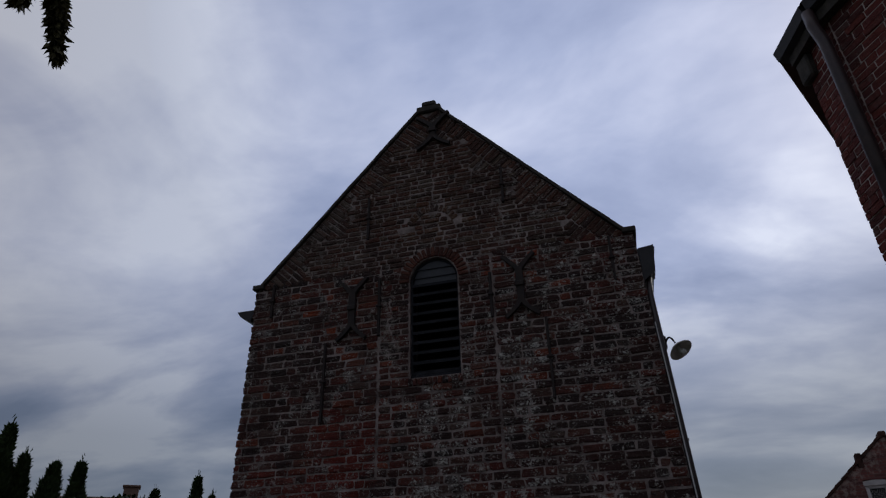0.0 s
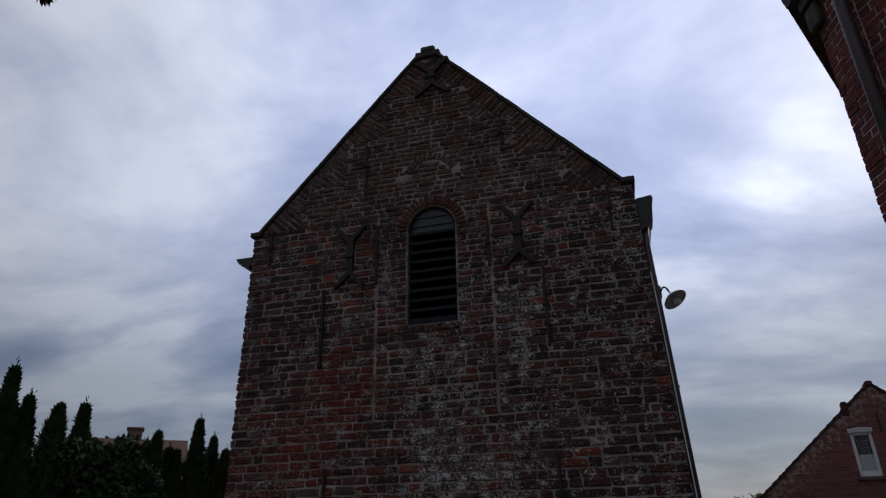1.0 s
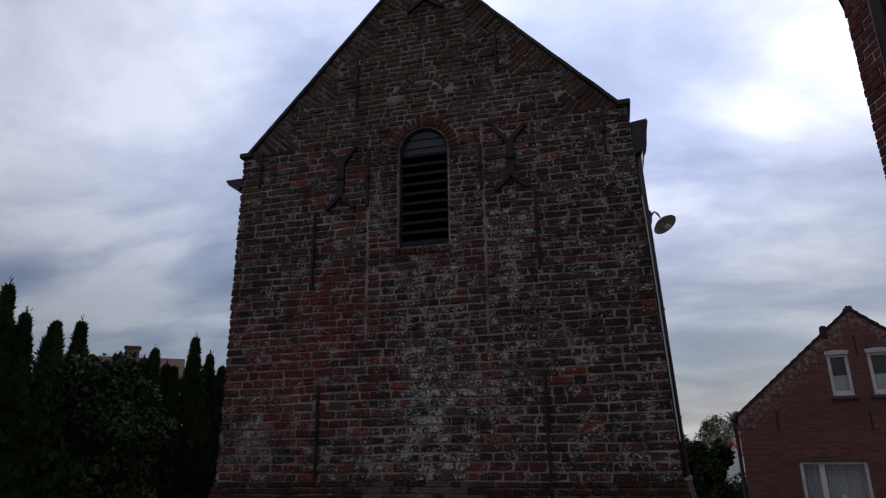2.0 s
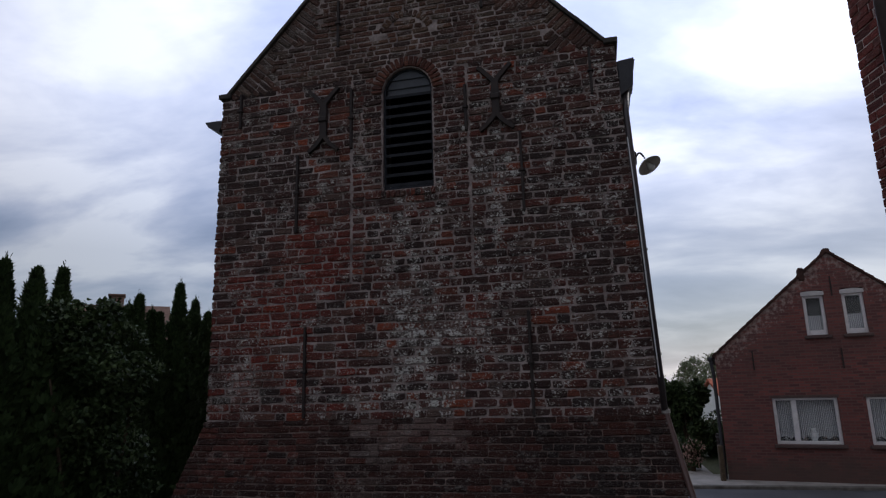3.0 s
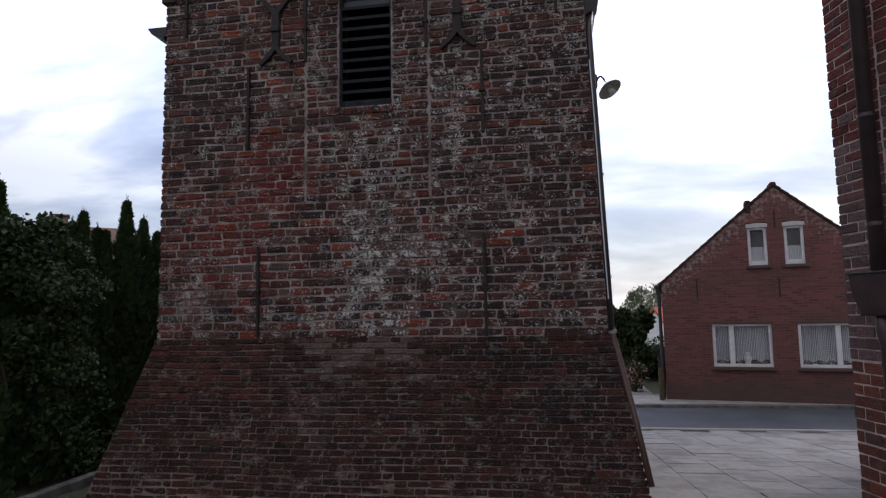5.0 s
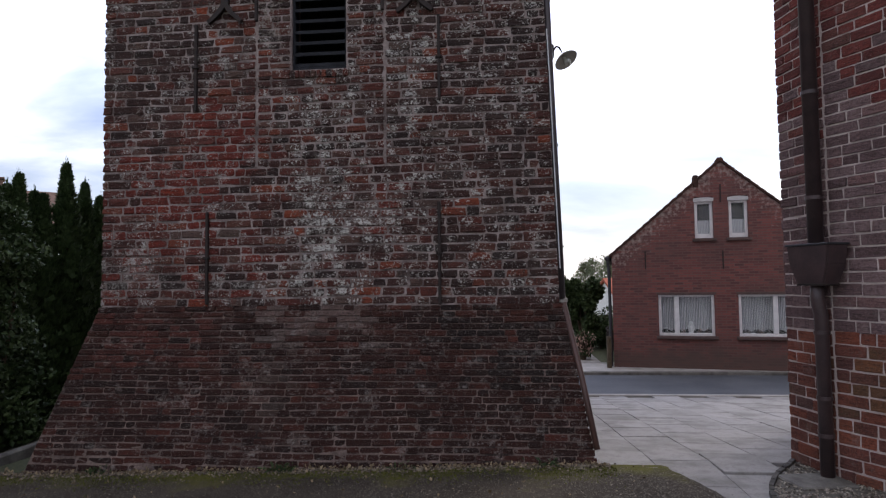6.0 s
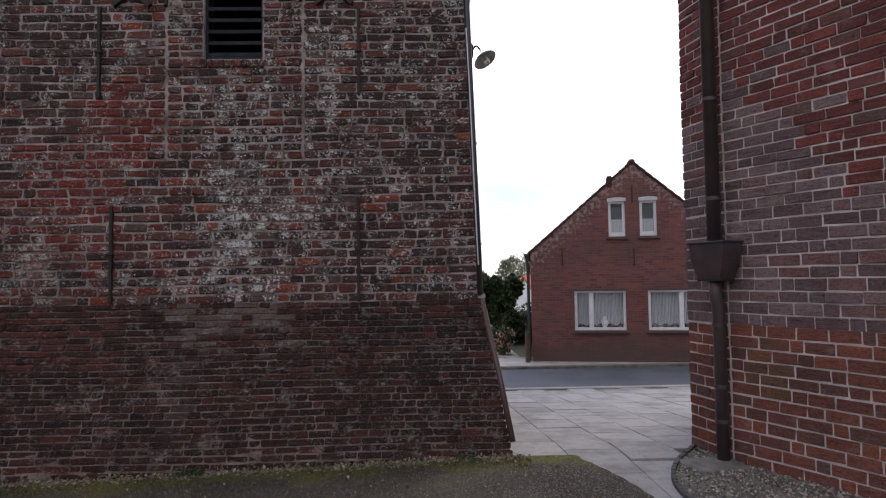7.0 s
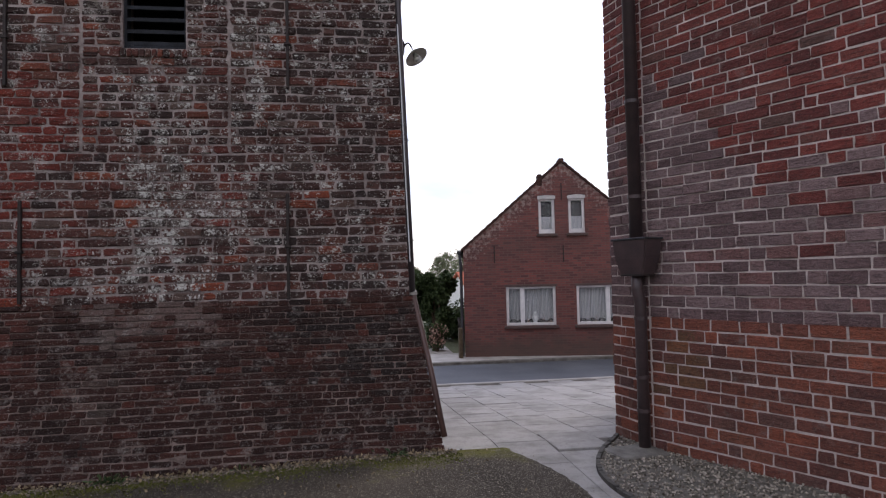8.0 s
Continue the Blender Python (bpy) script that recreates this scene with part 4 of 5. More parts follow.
# ---- brick house across the street ----
def build_house():
    h = thing("brick_house", "small red brick gabled house with white windows across the street", "house", (2.7, 16.13, -0.6), -11.0)
    W, PX, EZ, PZ = 5.18, 2.59, 2.79, 5.02
    wins = [(1.09, 2.37, 0.80, 1.80), (2.90, 4.18, 0.80, 1.80), (1.98, 2.40, 3.17, 4.18), (2.75, 3.17, 3.17, 4.18)]
    # gable wall with through openings, built from a grid of cells cut by the openings and the two slopes
    xs = sorted({0.0, W, PX, *(w[0] for w in wins), *(w[1] for w in wins)})
    bm = bmesh.new()

    def roof_z(x):
        return EZ + (PZ - EZ) * (x / PX if x <= PX else (W - x) / (W - PX))

    for xa, xb in zip(xs, xs[1:]):
        cuts = [w for w in wins if w[0] <= xa + 1e-6 and w[1] >= xb - 1e-6]
        z = -0.3
        for w in sorted(cuts, key=lambda q: q[2]):
            prism(bm, [(xa, z), (xb, z), (xb, w[2]), (xa, w[2])], 0.0, 0.3)
            z = w[3]
        prism(bm, [(xa, z), (xb, z), (xb, roof_z(xb)), (xa, roof_z(xa))], 0.0, 0.3)
    bmesh.ops.remove_doubles(bm, verts=bm.verts, dist=0.0005)
    part("gable_wall", fix(bm), M_HOUSE, h, "weathered red brick gable with pale patches")
    for d in ((0.0, 0.3, 0.3, 8.0), (W - 0.3, W, 0.3, 8.0), (0.0, W, 8.0, 8.3)):
        part("wall", boxed(*d, -0.3, EZ), M_HOUSE, h)
    for s, xe in ((-1, -0.06), (1, W + 0.06)):
        bm = bmesh.new()
        ze = EZ - 0.06
        prism(bm, [(xe, ze), (PX, PZ + 0.01), (PX, PZ + 0.08), (xe, ze + 0.07)], 0.02, 8.3)
        part("roof", fix(bm), M_TILE, h, "dark tiled roof")
        # edge tiles along the verge
        n = 16
        for k in range(n):
            bm = bmesh.new()
            x0, x1 = xe + (PX - xe) * k / n, xe + (PX - xe) * (k + 1.08) / n
            z0, z1 = ze + (PZ - ze) * k / n, ze + (PZ - ze) * (k + 1.08) / n
            prism(bm, [(x0, z0 + 0.02), (x1, z1 + 0.01), (x1, z1 + 0.07), (x0, z0 + 0.09)], -0.05, 0.2)
            part("verge_tile", fix(bm), M_TILE, h)
    part("ridge_stone", boxed(PX - 0.075, PX + 0.075, -0.055, 0.4, PZ - 0.02, PZ + 0.10, bev=0.03), M_TILE, h)
    part("roof_stub", boxed(PX - 0.62, PX - 0.50, -0.03, 0.3, 4.42, 4.72, bev=0.02), M_TILE, h)
    for i, (x0, x1, z0, z1) in enumerate(wins):
        up = i > 1
        w = new("window")
        w.parent = h
        w["label"] = "narrow white attic window with a pale lintel" if up else "white framed window with lace curtains and ornaments"
        zt = z1 - 0.12 if up else z1
        fw = 0.07
        y0, y1 = 0.05, 0.13
        bm = bmesh.new()
        box(bm, x0, x0 + fw, y0, y1, z0, zt, 0.008)
        box(bm, x1 - fw, x1, y0, y1, z0, zt, 0.008)
        box(bm, x0 + fw, x1 - fw, y0, y1, z0, z0 + fw * (1.6 if up else 1.0), 0.008)
        box(bm, x0 + fw, x1 - fw, y0, y1, zt - 0.05, zt, 0.008)
        part("window_frame", bm, M_WHITE, w)
        bars = [] if up else [x0 + 0.42 if i == 0 else x0 + 0.80]
        for b in bars:
            part("mullion", boxed(b - 0.055, b + 0.055, y0 - 0.01, y1, z0 + fw, zt - 0.05, bev=0.01), M_WHITE, w)
        ends = [x0 + fw] + bars + [x1 - fw]
        for a, b in zip(ends, ends[1:]):
            pn = part("pane", boxed(a, b, 0.085, 0.092, z0 + fw, zt - 0.05), M_GLASS, w)
            pn.visible_shadow = False
        part("window_sill", boxed(x0 - 0.06, x1 + 0.06, -0.07, 0.12, z0 - 0.075, z0 - 0.004, bev=0.01), M_SILL, w)
        if up:
            bm = bmesh.new()
            arc = [(x0 - 0.02 + (x1 - x0 + 0.04) * k / 10, zt + 0.085 + 0.025 * math.sin(math.pi * k / 10)) for k in range(11)]
            prism(bm, [(x0 - 0.02, zt + 0.002), (x1 + 0.02, zt + 0.002)] + arc[::-1], -0.012, 0.14)
            part("lintel", fix(bm), M_LINTEL, w, "pale painted arched lintel")
            bm = bmesh.new()
            box(bm, x0 + 0.05, x1 - 0.05, 0.16, 0.17, z0 + 0.05, z0 + (zt - z0) * 0.5)
            part("half_curtain", bm, M_CURTAIN, w)
        else:
            part("lintel", boxed(x0 - 0.04, x1 + 0.04, -0.006, 0.2, zt + 0.002, zt + 0.06, bev=0.004), M_SILL, w)
            # pleated lace: one wavy sheet
            n = 150
            vs, fs = [], []
            for k in range(n + 1):
                x = x0 + 0.05 + (x1 - x0 - 0.1) * k / n
                y = 0.22 + 0.014 * math.sin(k * 1.25) + 0.008 * math.sin(k * 0.37)
                vs += [(x, y, z0 + 0.10 + 0.06 * abs(math.sin(k * 0.10))), (x, y, zt + 0.02)]
            fs = [(2 * k, 2 * k + 2, 2 * k + 3, 2 * k + 1) for k in range(n)]
            me = mesh_from("curtain", vs, fs, M_CURTAIN)
            me.materials[0] = M_CURTAIN
            o = new("curtain", me)
            o.parent = w
            sol = o.modifiers.new("thick", "SOLIDIFY")
            sol.thickness = 0.004
        # near-black sheet in place of a room: its shade is in the colour
        part("room_wall", boxed(x0 - 0.1, x1 + 0.1, 0.9, 0.95, z0 - 0.2, zt + 0.2), M_BLACK, w, "near-black panel for the unlit room behind the glass")
    for x, z in ((2.58, 4.25), (2.59, 2.64), (0.81, 2.66)):
        part("iron_strap", boxed(x - 0.014, x + 0.014, -0.02, 0.02, z - 0.22, z + 0.22), M_IRON, h)
    part("eaves_gutter", boxed(-0.17, -0.04, 0.0, 8.2, EZ - 0.12, EZ - 0.01, bev=0.03), M_ZINC, h)
    bm = bmesh.new()
    tube(bm, [(-0.10, 0.06, EZ - 0.1), (-0.07, 0.06, EZ - 0.4), (-0.06, 0.06, 0.02)], 0.04, 10)
    part("rain_pipe", fix(bm), M_ZINC, h)
    return h


def ornaments():
    """Pale pots and blossoms that stand behind the panes."""
    m = pose(2.7, 16.13, -0.6, 0, 0, -11.0)
    for x, s, kind in ((1.28, 0.8, 0), (1.66, 0.6, 1), (1.84, 1.2, 2), (2.05, 0.7, 1), (2.22, 0.7, 1), (3.06, 0.9, 0), (3.22, 1.0, 0), (3.40, 0.75, 1), (3.56, 0.9, 0)):
        base = m @ Vector((x, 0.165, 0.80))
        t = thing("window_plant" if kind < 2 else "window_figurine", "small pale potted blossom on the inner window sill" if kind < 2 else "white ornamental vase on the inner window sill", "ornament", base)
        bm = bmesh.new()
        lathe(bm, [(0.0, 0.0), (0.035 * s, 0.0), (0.05 * s, 0.08 * s), (0.045 * s, 0.08 * s), (0.0, 0.07 * s)] if kind < 2 else [(0.0, 0.0), (0.08, 0.0), (0.09, 0.03), (0.05, 0.08), (0.08, 0.16), (0.085, 0.22), (0.045, 0.28), (0.05, 0.33), (0.0, 0.35)], 14)
        part("pot", fix(bm), M_WHITE if kind != 1 else M_SILL, t, smooth=True)
        if kind < 2:
            v, f = leaves(90, lambda r: np.array((r.normal(0, 0.045 * s), r.normal(0, 0.02), 0.09 * s + abs(r.normal(0.08, 0.06)) * s)), 0.016, np.random.default_rng(int(x * 100)))
            o = new("blossom", mesh_from("blossom", v, f, M_WHITE if kind == 0 else M_FLOWER))
            o.parent = t


def leaves(n, where, size, r, up=0.3, aspect=0.6):
    """Many small folded leaves: two triangles each."""
    vv, ff = [], []
    for _ in range(n):
        p = where(r)
        d = r.normal(0, 1, 3)
        d[2] += up
        d /= np.linalg.norm(d)
        e = np.cross(d, r.normal(0, 1, 3))
        e /= np.linalg.norm(e) + 1e-9
        nn = np.cross(d, e)
        s = size * r.uniform(0.6, 1.35)
        k = len(vv)
        vv += [p, p + d * s * 0.5 + e * s * aspect * 0.5 + nn * s * 0.12, p + d * s, p + d * s * 0.5 - e * s * aspect * 0.5 + nn * s * 0.12]
        ff += [(k, k + 1, k + 2), (k, k + 2, k + 3)]
    return vv, ff


house = build_house()
ornaments()


# ---- greenery ----
def conifer(h, radius, n, seed, name="cypress_tree", label="dense dark green conical hedge conifer", spray=0.10, tall=1.22):
    """A narrow conifer: trunk, and a crown of upright sprays that thin out to a ragged tip."""
    r = np.random.default_rng(seed)
    t = thing(name, label, "tree", group="hedge conifers")
    bm = bmesh.new()
    tube(bm, [(0, 0, -0.2), (0.01, 0.0, h * 0.45), (0.0, 0.01, h * 0.97)], [0.07, 0.05, 0.006], 8)
    part("trunk", fix(bm), M_TWIG, t)
    lob = r.uniform(0.75, 1.2, 14)
    vv, ff = [], []

    def rad(k, a):
        prof = min(1.0, (1 - k) * tall + 0.02) * (0.85 + 0.15 * math.sin(k * 23 + a * 2))
        return radius * prof * lob[int((a / 6.2832) * 14) % 14] * (0.9 + 0.1 * math.sin(a * 5 + k * 9))

    for i in range(n):
        k = r.uniform(0, 1) ** 1.15
        a = r.uniform(0, 2 * math.pi)
        q = math.sqrt(r.uniform(0.35, 1.0))
        rr = rad(k, a) * q * r.uniform(0.92, 1.1)
        z = h * (0.02 + 0.98 * k)
        out = np.array((math.cos(a), math.sin(a), 0.0))
        p = out * rr + np.array((0, 0, z))
        d = out * r.uniform(0.25, 0.75) + np.array((0, 0, 1.0)) + r.normal(0, 0.25, 3)
        d /= np.linalg.norm(d)
        side = np.cross(d, out + r.normal(0, 0.5, 3))
        side /= np.linalg.norm(side) + 1e-9
        s = spray * r.uniform(0.6, 1.3) * (0.7 + 0.3 * (1 - k))
        for off in (-0.55, 0.0, 0.55):
            dd = d + side * off
            b = len(vv)
            w = np.cross(dd, out) * 0.10 * s + side * 0.09 * s
            vv += [p - w * 0.4, p + dd * s * 0.55 - w, p + dd * s * (1.1 if off == 0 else 0.85), p + dd * s * 0.55 + w]
            ff += [(b, b + 1, b + 2), (b, b + 2, b + 3)]
    # loose leaders at the tip
    for _ in range(26):
        p = np.array((r.normal(0, 0.012), r.normal(0, 0.012), h * r.uniform(0.93, 1.035)))
        d = np.array((r.normal(0, 0.22), r.normal(0, 0.22), 1.0))
        b = len(vv)
        s = spray * 0.5
        w = np.array((0.005, 0.003, 0))
        vv += [p - w, p + d * s * 0.5 - w, p + d * s, p + d * s * 0.5 + w]
        ff += [(b, b + 1, b + 2), (b, b + 2, b + 3)]
    o = new("crown", mesh_from("crown", vv, ff, M_THUJA))
    o.parent = t
    return t


def hedge():
    kinds = [conifer(3.4, 0.66, 6800, 11), conifer(3.0, 0.64, 6200, 12), conifer(2.9, 0.74, 6800, 13)]
    places = [(-6.05, 4.95, 3.52, 0), (-6.0, 5.16, 3.25, 1), (-6.05, 5.60, 3.25, 2), (-6.05, 5.95, 3.32, 0), (-6.25, 7.30, 3.10, 1), (-6.2, 7.55, 2.85, 2), (-6.0, 8.05, 3.52, 0), (-6.0, 8.45, 3.12, 1), (-6.1, 8.9, 2.95, 2),
              (-6.2, 7.0, 3.0, 2), (-6.25, 6.6, 2.9, 1), (-6.2, 6.25, 2.9, 2), (-6.1, 7.75, 3.05, 1), (-6.05, 4.4, 3.3, 1), (-6.0, 3.8, 3.2, 2), (-6.1, 9.4, 2.9, 0), (-6.1, 3.2, 3.3, 0), (-6.2, 10.0, 2.9, 1), (-6.2, 10.6, 3.0, 2), (-6.2, 7.44, 3.26, 1), (-6.2, 7.72, 3.08, 2), (-6.2, 8.72, 3.38, 1), (-6.2, 9.06, 3.16, 2)]
    hs = (3.4, 3.0, 2.9)
    used = set()
    for i, (x, y, ht, k) in enumerate(places):
        base = ground_z(x, y) - 0.03
        m = pose(x, y, base, 0, 0, 53.0 * i)
        s = ht / hs[k]
        if k not in used:
            used.add(k)
            kinds[k].matrix_basis = m @ Matrix.Diagonal((1.0, 1.0, s, 1))
        else:
            c = copy_thing(kinds[k], m)
            c.scale = (1.0, 1.0, s)


def shrub():
    """The broad-leaved climber that bulges out of the hedge."""
    r = np.random.default_rng(5)
    t = thing("leafy_shrub", "broad-leaved green climber grown through the conifer hedge", "shrub", (-5.75, 6.3, ground_z(-5.75, 6.3) - 0.05))
    bm = bmesh.new()
    for k in range(9):
        a = r.uniform(0, 6.28)
        tube(bm, [(0, 0, 0), (0.25 * math.cos(a), 0.5 * math.sin(a), 1.0), (0.35 * math.cos(a), 0.85 * math.sin(a), 2.1)], [0.03, 0.02, 0.006], 6)
    part("stem", fix(bm), M_TWIG, t)
    cl = [(r.normal(0, 0.16), r.uniform(-0.55, 0.45) - 0.10 * (z - 1.5) + (0.5 if z < 1.3 else 0.0) * r.random(), z, r.uniform(0.14, 0.30)) for z in np.linspace(0.30, 2.90, 60)]

    def where(q):
        x, y, z, s = cl[q.integers(len(cl))]
        d = q.normal(0, 1, 3)
        d /= np.linalg.norm(d)
        return np.array((x + 0.1, y, z)) + d * s * q.uniform(0.65, 1.05)

    v, f = leaves(15000, where, 0.062, r, -0.1, 0.75)
    o = new("foliage", mesh_from("foliage", v, f, M_LEAF))
    o.parent = t


def bush(name, label, at, rx, ry, h, n, size, mat, seed):
    r = np.random.default_rng(seed)
    t = thing(name, label, "bush", at)
    bm = bmesh.new()
    for k in range(6):
        a = k * 1.05
        tube(bm, [(0, 0, -0.1), (rx * 0.3 * math.cos(a), ry * 0.3 * math.sin(a), h * 0.5), (rx * 0.6 * math.cos(a), ry * 0.6 * math.sin(a), h * 0.85)], [0.05, 0.03, 0.008], 6)
    part("stem", fix(bm), M_TWIG, t)
    lumps = [(r.uniform(-1, 1) * rx * 0.7, r.uniform(-1, 1) * ry * 0.7, h * r.uniform(0.15, 0.85), r.uniform(0.22, 0.42) * min(rx, h)) for _ in range(26)]

    def where(q):
        x, y, z, s = lumps[q.integers(len(lumps))]
        d = q.normal(0, 1, 3)
        d /= np.linalg.norm(d)
        p = np.array((x, y, z)) + d * s * q.uniform(0.6, 1.05)
        p[2] = min(max(p[2], 0.02), h * 1.05)
        return p

    v, f = leaves(n, where, size, r, 0.2)
    o = new("foliage", mesh_from("foliage", v, f, mat))
    o.parent = t
    return t


def broad_tree(at, h, n, seed, lean=0.0):
    """A tall slender tree: tapered trunk, limbs, and a gappy crown of leaf clumps in haze-paled colour."""
    r = np.random.default_rng(seed)
    t = thing("tall_tree", "slender tree far behind the houses, coloured pale grey-green for haze", "tree", at, group="far trees")
    bm = bmesh.new()
    tube(bm, [(0, 0, -0.3), (lean * 0.3, 0, h * 0.5), (lean, 0, h * 0.98)], [h * 0.022, h * 0.014, 0.02], 8)
    ends = []
    for k in range(16):
        z = h * (0.3 + 0.65 * k / 16)
        a = k * 2.4
        ln = h * 0.22 * (1.1 - k / 18)
        e = (lean * z / h + math.cos(a) * ln, math.sin(a) * ln, z + ln * 0.9)
        ends.append((e, ln))
        tube(bm, [(lean * z / h, 0, z), e], [h * 0.007, 0.012], 5)
    part("trunk", fix(bm), M_TWIG, t)

    def where(q):
        e, ln = ends[q.integers(len(ends))]
        return np.array(e) + q.normal(0, 1, 3) * np.array((0.42, 0.42, 0.55)) * ln * 0.75

    v, f = leaves(n, where, 0.16, r, 0.0)
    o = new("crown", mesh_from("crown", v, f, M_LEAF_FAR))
    o.parent = t


def overhang():
    """A conifer beside the path; only the tip of one drooping branch hangs into view."""
    r = np.random.default_rng(3)
    t = thing("overhanging_conifer", "brown-green conifer whose drooping branch tip hangs overhead", "tree", (-4.6, 0.6, -0.1))
    tip = Vector((-2.29, 1.48, 4.0)) - Vector((-4.6, 0.6, -0.1))
    bm = bmesh.new()
    tube(bm, [(0, 0, -0.2), (0.05, 0, 2.5), (0.0, 0.05, 6.5)], [0.16, 0.12, 0.03], 10)
    paths = []
    mid = tip + Vector((0.02, -0.16, 0.42))
    main = [Vector((0.03, 0, 3.6)), Vector((1.1, 0.25, 4.75)), mid, tip]
    paths.append(main)
    for k in range(26):
        a, z = r.uniform(1.8, 5.9), r.uniform(1.2, 6.2)
        ln = 1.5 * (1 - z / 7.5)
        s = Vector((0, 0, z))
        paths.append([s, s + Vector((math.cos(a) * ln * 0.6, math.sin(a) * ln * 0.6, 0.25)), s + Vector((math.cos(a) * ln, math.sin(a) * ln, -0.15))])
    for p in paths:
        tube(bm, p, [0.03, 0.018, 0.009, 0.003][: len(p)] if len(p) == 4 else [0.025, 0.012, 0.004], 6)
    part("trunk", fix(bm), M_TWIG, t)
    vv, ff = [], []

    def sprig(p, d, s, n):
        for _ in range(n):
            q = p + Vector(r.normal(0, s * 0.16, 3))
            dd = (d + Vector(r.normal(0, 0.45, 3))).normalized()
            e = dd.cross(Vector(r.normal(0, 1, 3))).normalized() * s * 0.17
            b = len(vv)
            vv.extend([q, q + dd * s * 0.5 + e, q + dd * s, q + dd * s * 0.5 - e])
            ff.extend([(b, b + 1, b + 2), (b, b + 2, b + 3)])

    for k in np.linspace(0, 1, 60):
        p = mid.lerp(tip, k)
        sprig(p, (tip - mid).normalized(), 0.075 - 0.02 * k, 30 if k < 0.8 else 16)
    side = mid + Vector((-0.13, -0.02, -0.20))
    for k in np.linspace(0, 1, 30):
        sprig((mid + Vector((-0.02, 0, 0.05))).lerp(side, k), (side - mid).normalized(), 0.06, 22)
    for k in np.linspace(0, 1, 40):
        sprig(main[1].lerp(mid, k), Vector((0.5, 0, -0.6)), 0.09, 14)
    for p in paths[1:]:
        for k in np.linspace(0.2, 1, 14):
            sprig(p[0].lerp(p[2], k), Vector((0, 0, -0.6)), 0.13, 14)
    o = new("foliage", mesh_from("foliage", vv, ff, M_FROND))
    o.parent = t


hedge()
shrub()
overhang()
bush("garden_bush", "dark clipped evergreen bush beside the garden path", (2.55, 21.2, -0.6), 0.62, 0.8, 2.45, 9000, 0.13, M_BUSH, 21)
bush("garden_bush", "dark clipped evergreen bush beside the garden path", (1.55, 21.6, -0.6), 0.9, 0.9, 2.35, 9000, 0.14, M_BUSH, 22)
bush("hydrangea", "hydrangea with faded pink blooms by the path", (2.08, 17.6, -0.6), 0.34, 0.38, 0.85, 1500, 0.09, M_LEAF, 23)
bush("hydrangea", "hydrangea with faded pink blooms by the path", (2.12, 17.45, -0.5), 0.30, 0.25, 0.75, 400, 0.06, M_FLOWER, 24)
bush("garden_bush", "dark clipped evergreen bush beside the garden path", (3.5, 27.0, -0.7), 1.3, 0.8, 0.9, 4000, 0.13, M_BUSH, 26)
bush("garden_bush", "dark clipped evergreen bush beside the garden path", (3.2, 21.4, -0.65), 0.5, 0.5, 0.55, 2500, 0.11, M_BUSH, 27)
bush("low_hedge", "low green hedge before the white house", (3.5, 25.5, -0.6), 1.0, 0.5, 1.05, 4000, 0.12, M_LEAF, 25)
for k, (x, y, h) in enumerate(((6.2, 48, 3.7), (6.9, 50, 4.1), (7.6, 47, 4.2), (4.6, 52, 3.0), (3.4, 50, 2.9), (8.6, 52, 4.3))):
    broad_tree((x, y, -0.8), h, 1300, 40 + k, 0.2 * (k % 3 - 1))


# ---- far houses ----
def cottage(name, label, at, rz, w, d, ez, pz, wall, roof, chimney=None, windows=()):
    """Ridge along local x."""
    h = thing(name, label, "house", at, rz)
    bm = bmesh.new()
    box(bm, 0, w, -d / 2, d / 2, -0.3, ez)
    a = [bm.verts.new(c) for c in ((0, -d / 2, ez), (0, d / 2, ez), (0, 0, pz))]
    b = [bm.verts.new(c) for c in ((w, -d / 2, ez), (w, d / 2, ez), (w, 0, pz))]
    bm.faces.new(a)
    bm.faces.new(b)
    part("wall", fix(bm), wall, h)
    for s in (-1, 1):
        bm = bmesh.new()
        e = s * (d / 2 + 0.2)
        zl = ez - 0.2 * (pz - ez) / (d / 2)
        a = [bm.verts.new(c) for c in ((-0.15, e, zl), (-0.15, 0, pz + 0.02), (-0.15, 0, pz + 0.14), (-0.15, e, zl + 0.12))]
        b = [bm.verts.new(c) for c in ((w + 0.15, e, zl), (w + 0.15, 0, pz + 0.02), (w + 0.15, 0, pz + 0.14), (w + 0.15, e, zl + 0.12))]
        bm.faces.new(a)
        bm.faces.new(b)
        for i in range(4):
            bm.faces.new((a[i], a[(i + 1) % 4], b[(i + 1) % 4], b[i]))
        part("roof", fix(bm), roof, h)
    if chimney:
        x, cw, ch = chimney
        c = part("chimney", boxed(x - cw / 2, x + cw / 2, -0.3, 0.3, pz - 0.4, pz + ch, bev=0.02), M_TILE_BEIGE, h)
        part("chimney_cap", boxed(x - cw / 2 - 0.05, x + cw / 2 + 0.05, -0.35, 0.35, pz + ch, pz + ch + 0.08, bev=0.02), M_TILE_BEIGE, c)
    for x0, x1, z0, z1 in windows:
        wn = part("window", boxed(x0, x1, -d / 2 - 0.03, -d / 2 + 0.05, z0, z1, bev=0.01), M_WHITE, h, "white window frame")
        for k in range(2):
            a, b = x0 + 0.06 + k * (x1 - x0) / 2, x0 + (k + 1) * (x1 - x0) / 2 - 0.06
            # opaque near-black panes, the unlit room behind put into their colour
            part("pane", boxed(a, b, -d / 2 - 0.04, -d / 2 - 0.028, z0 + 0.08, z1 - 0.08), M_BLACK, wn, "pane coloured near-black for the unlit room")
    return h


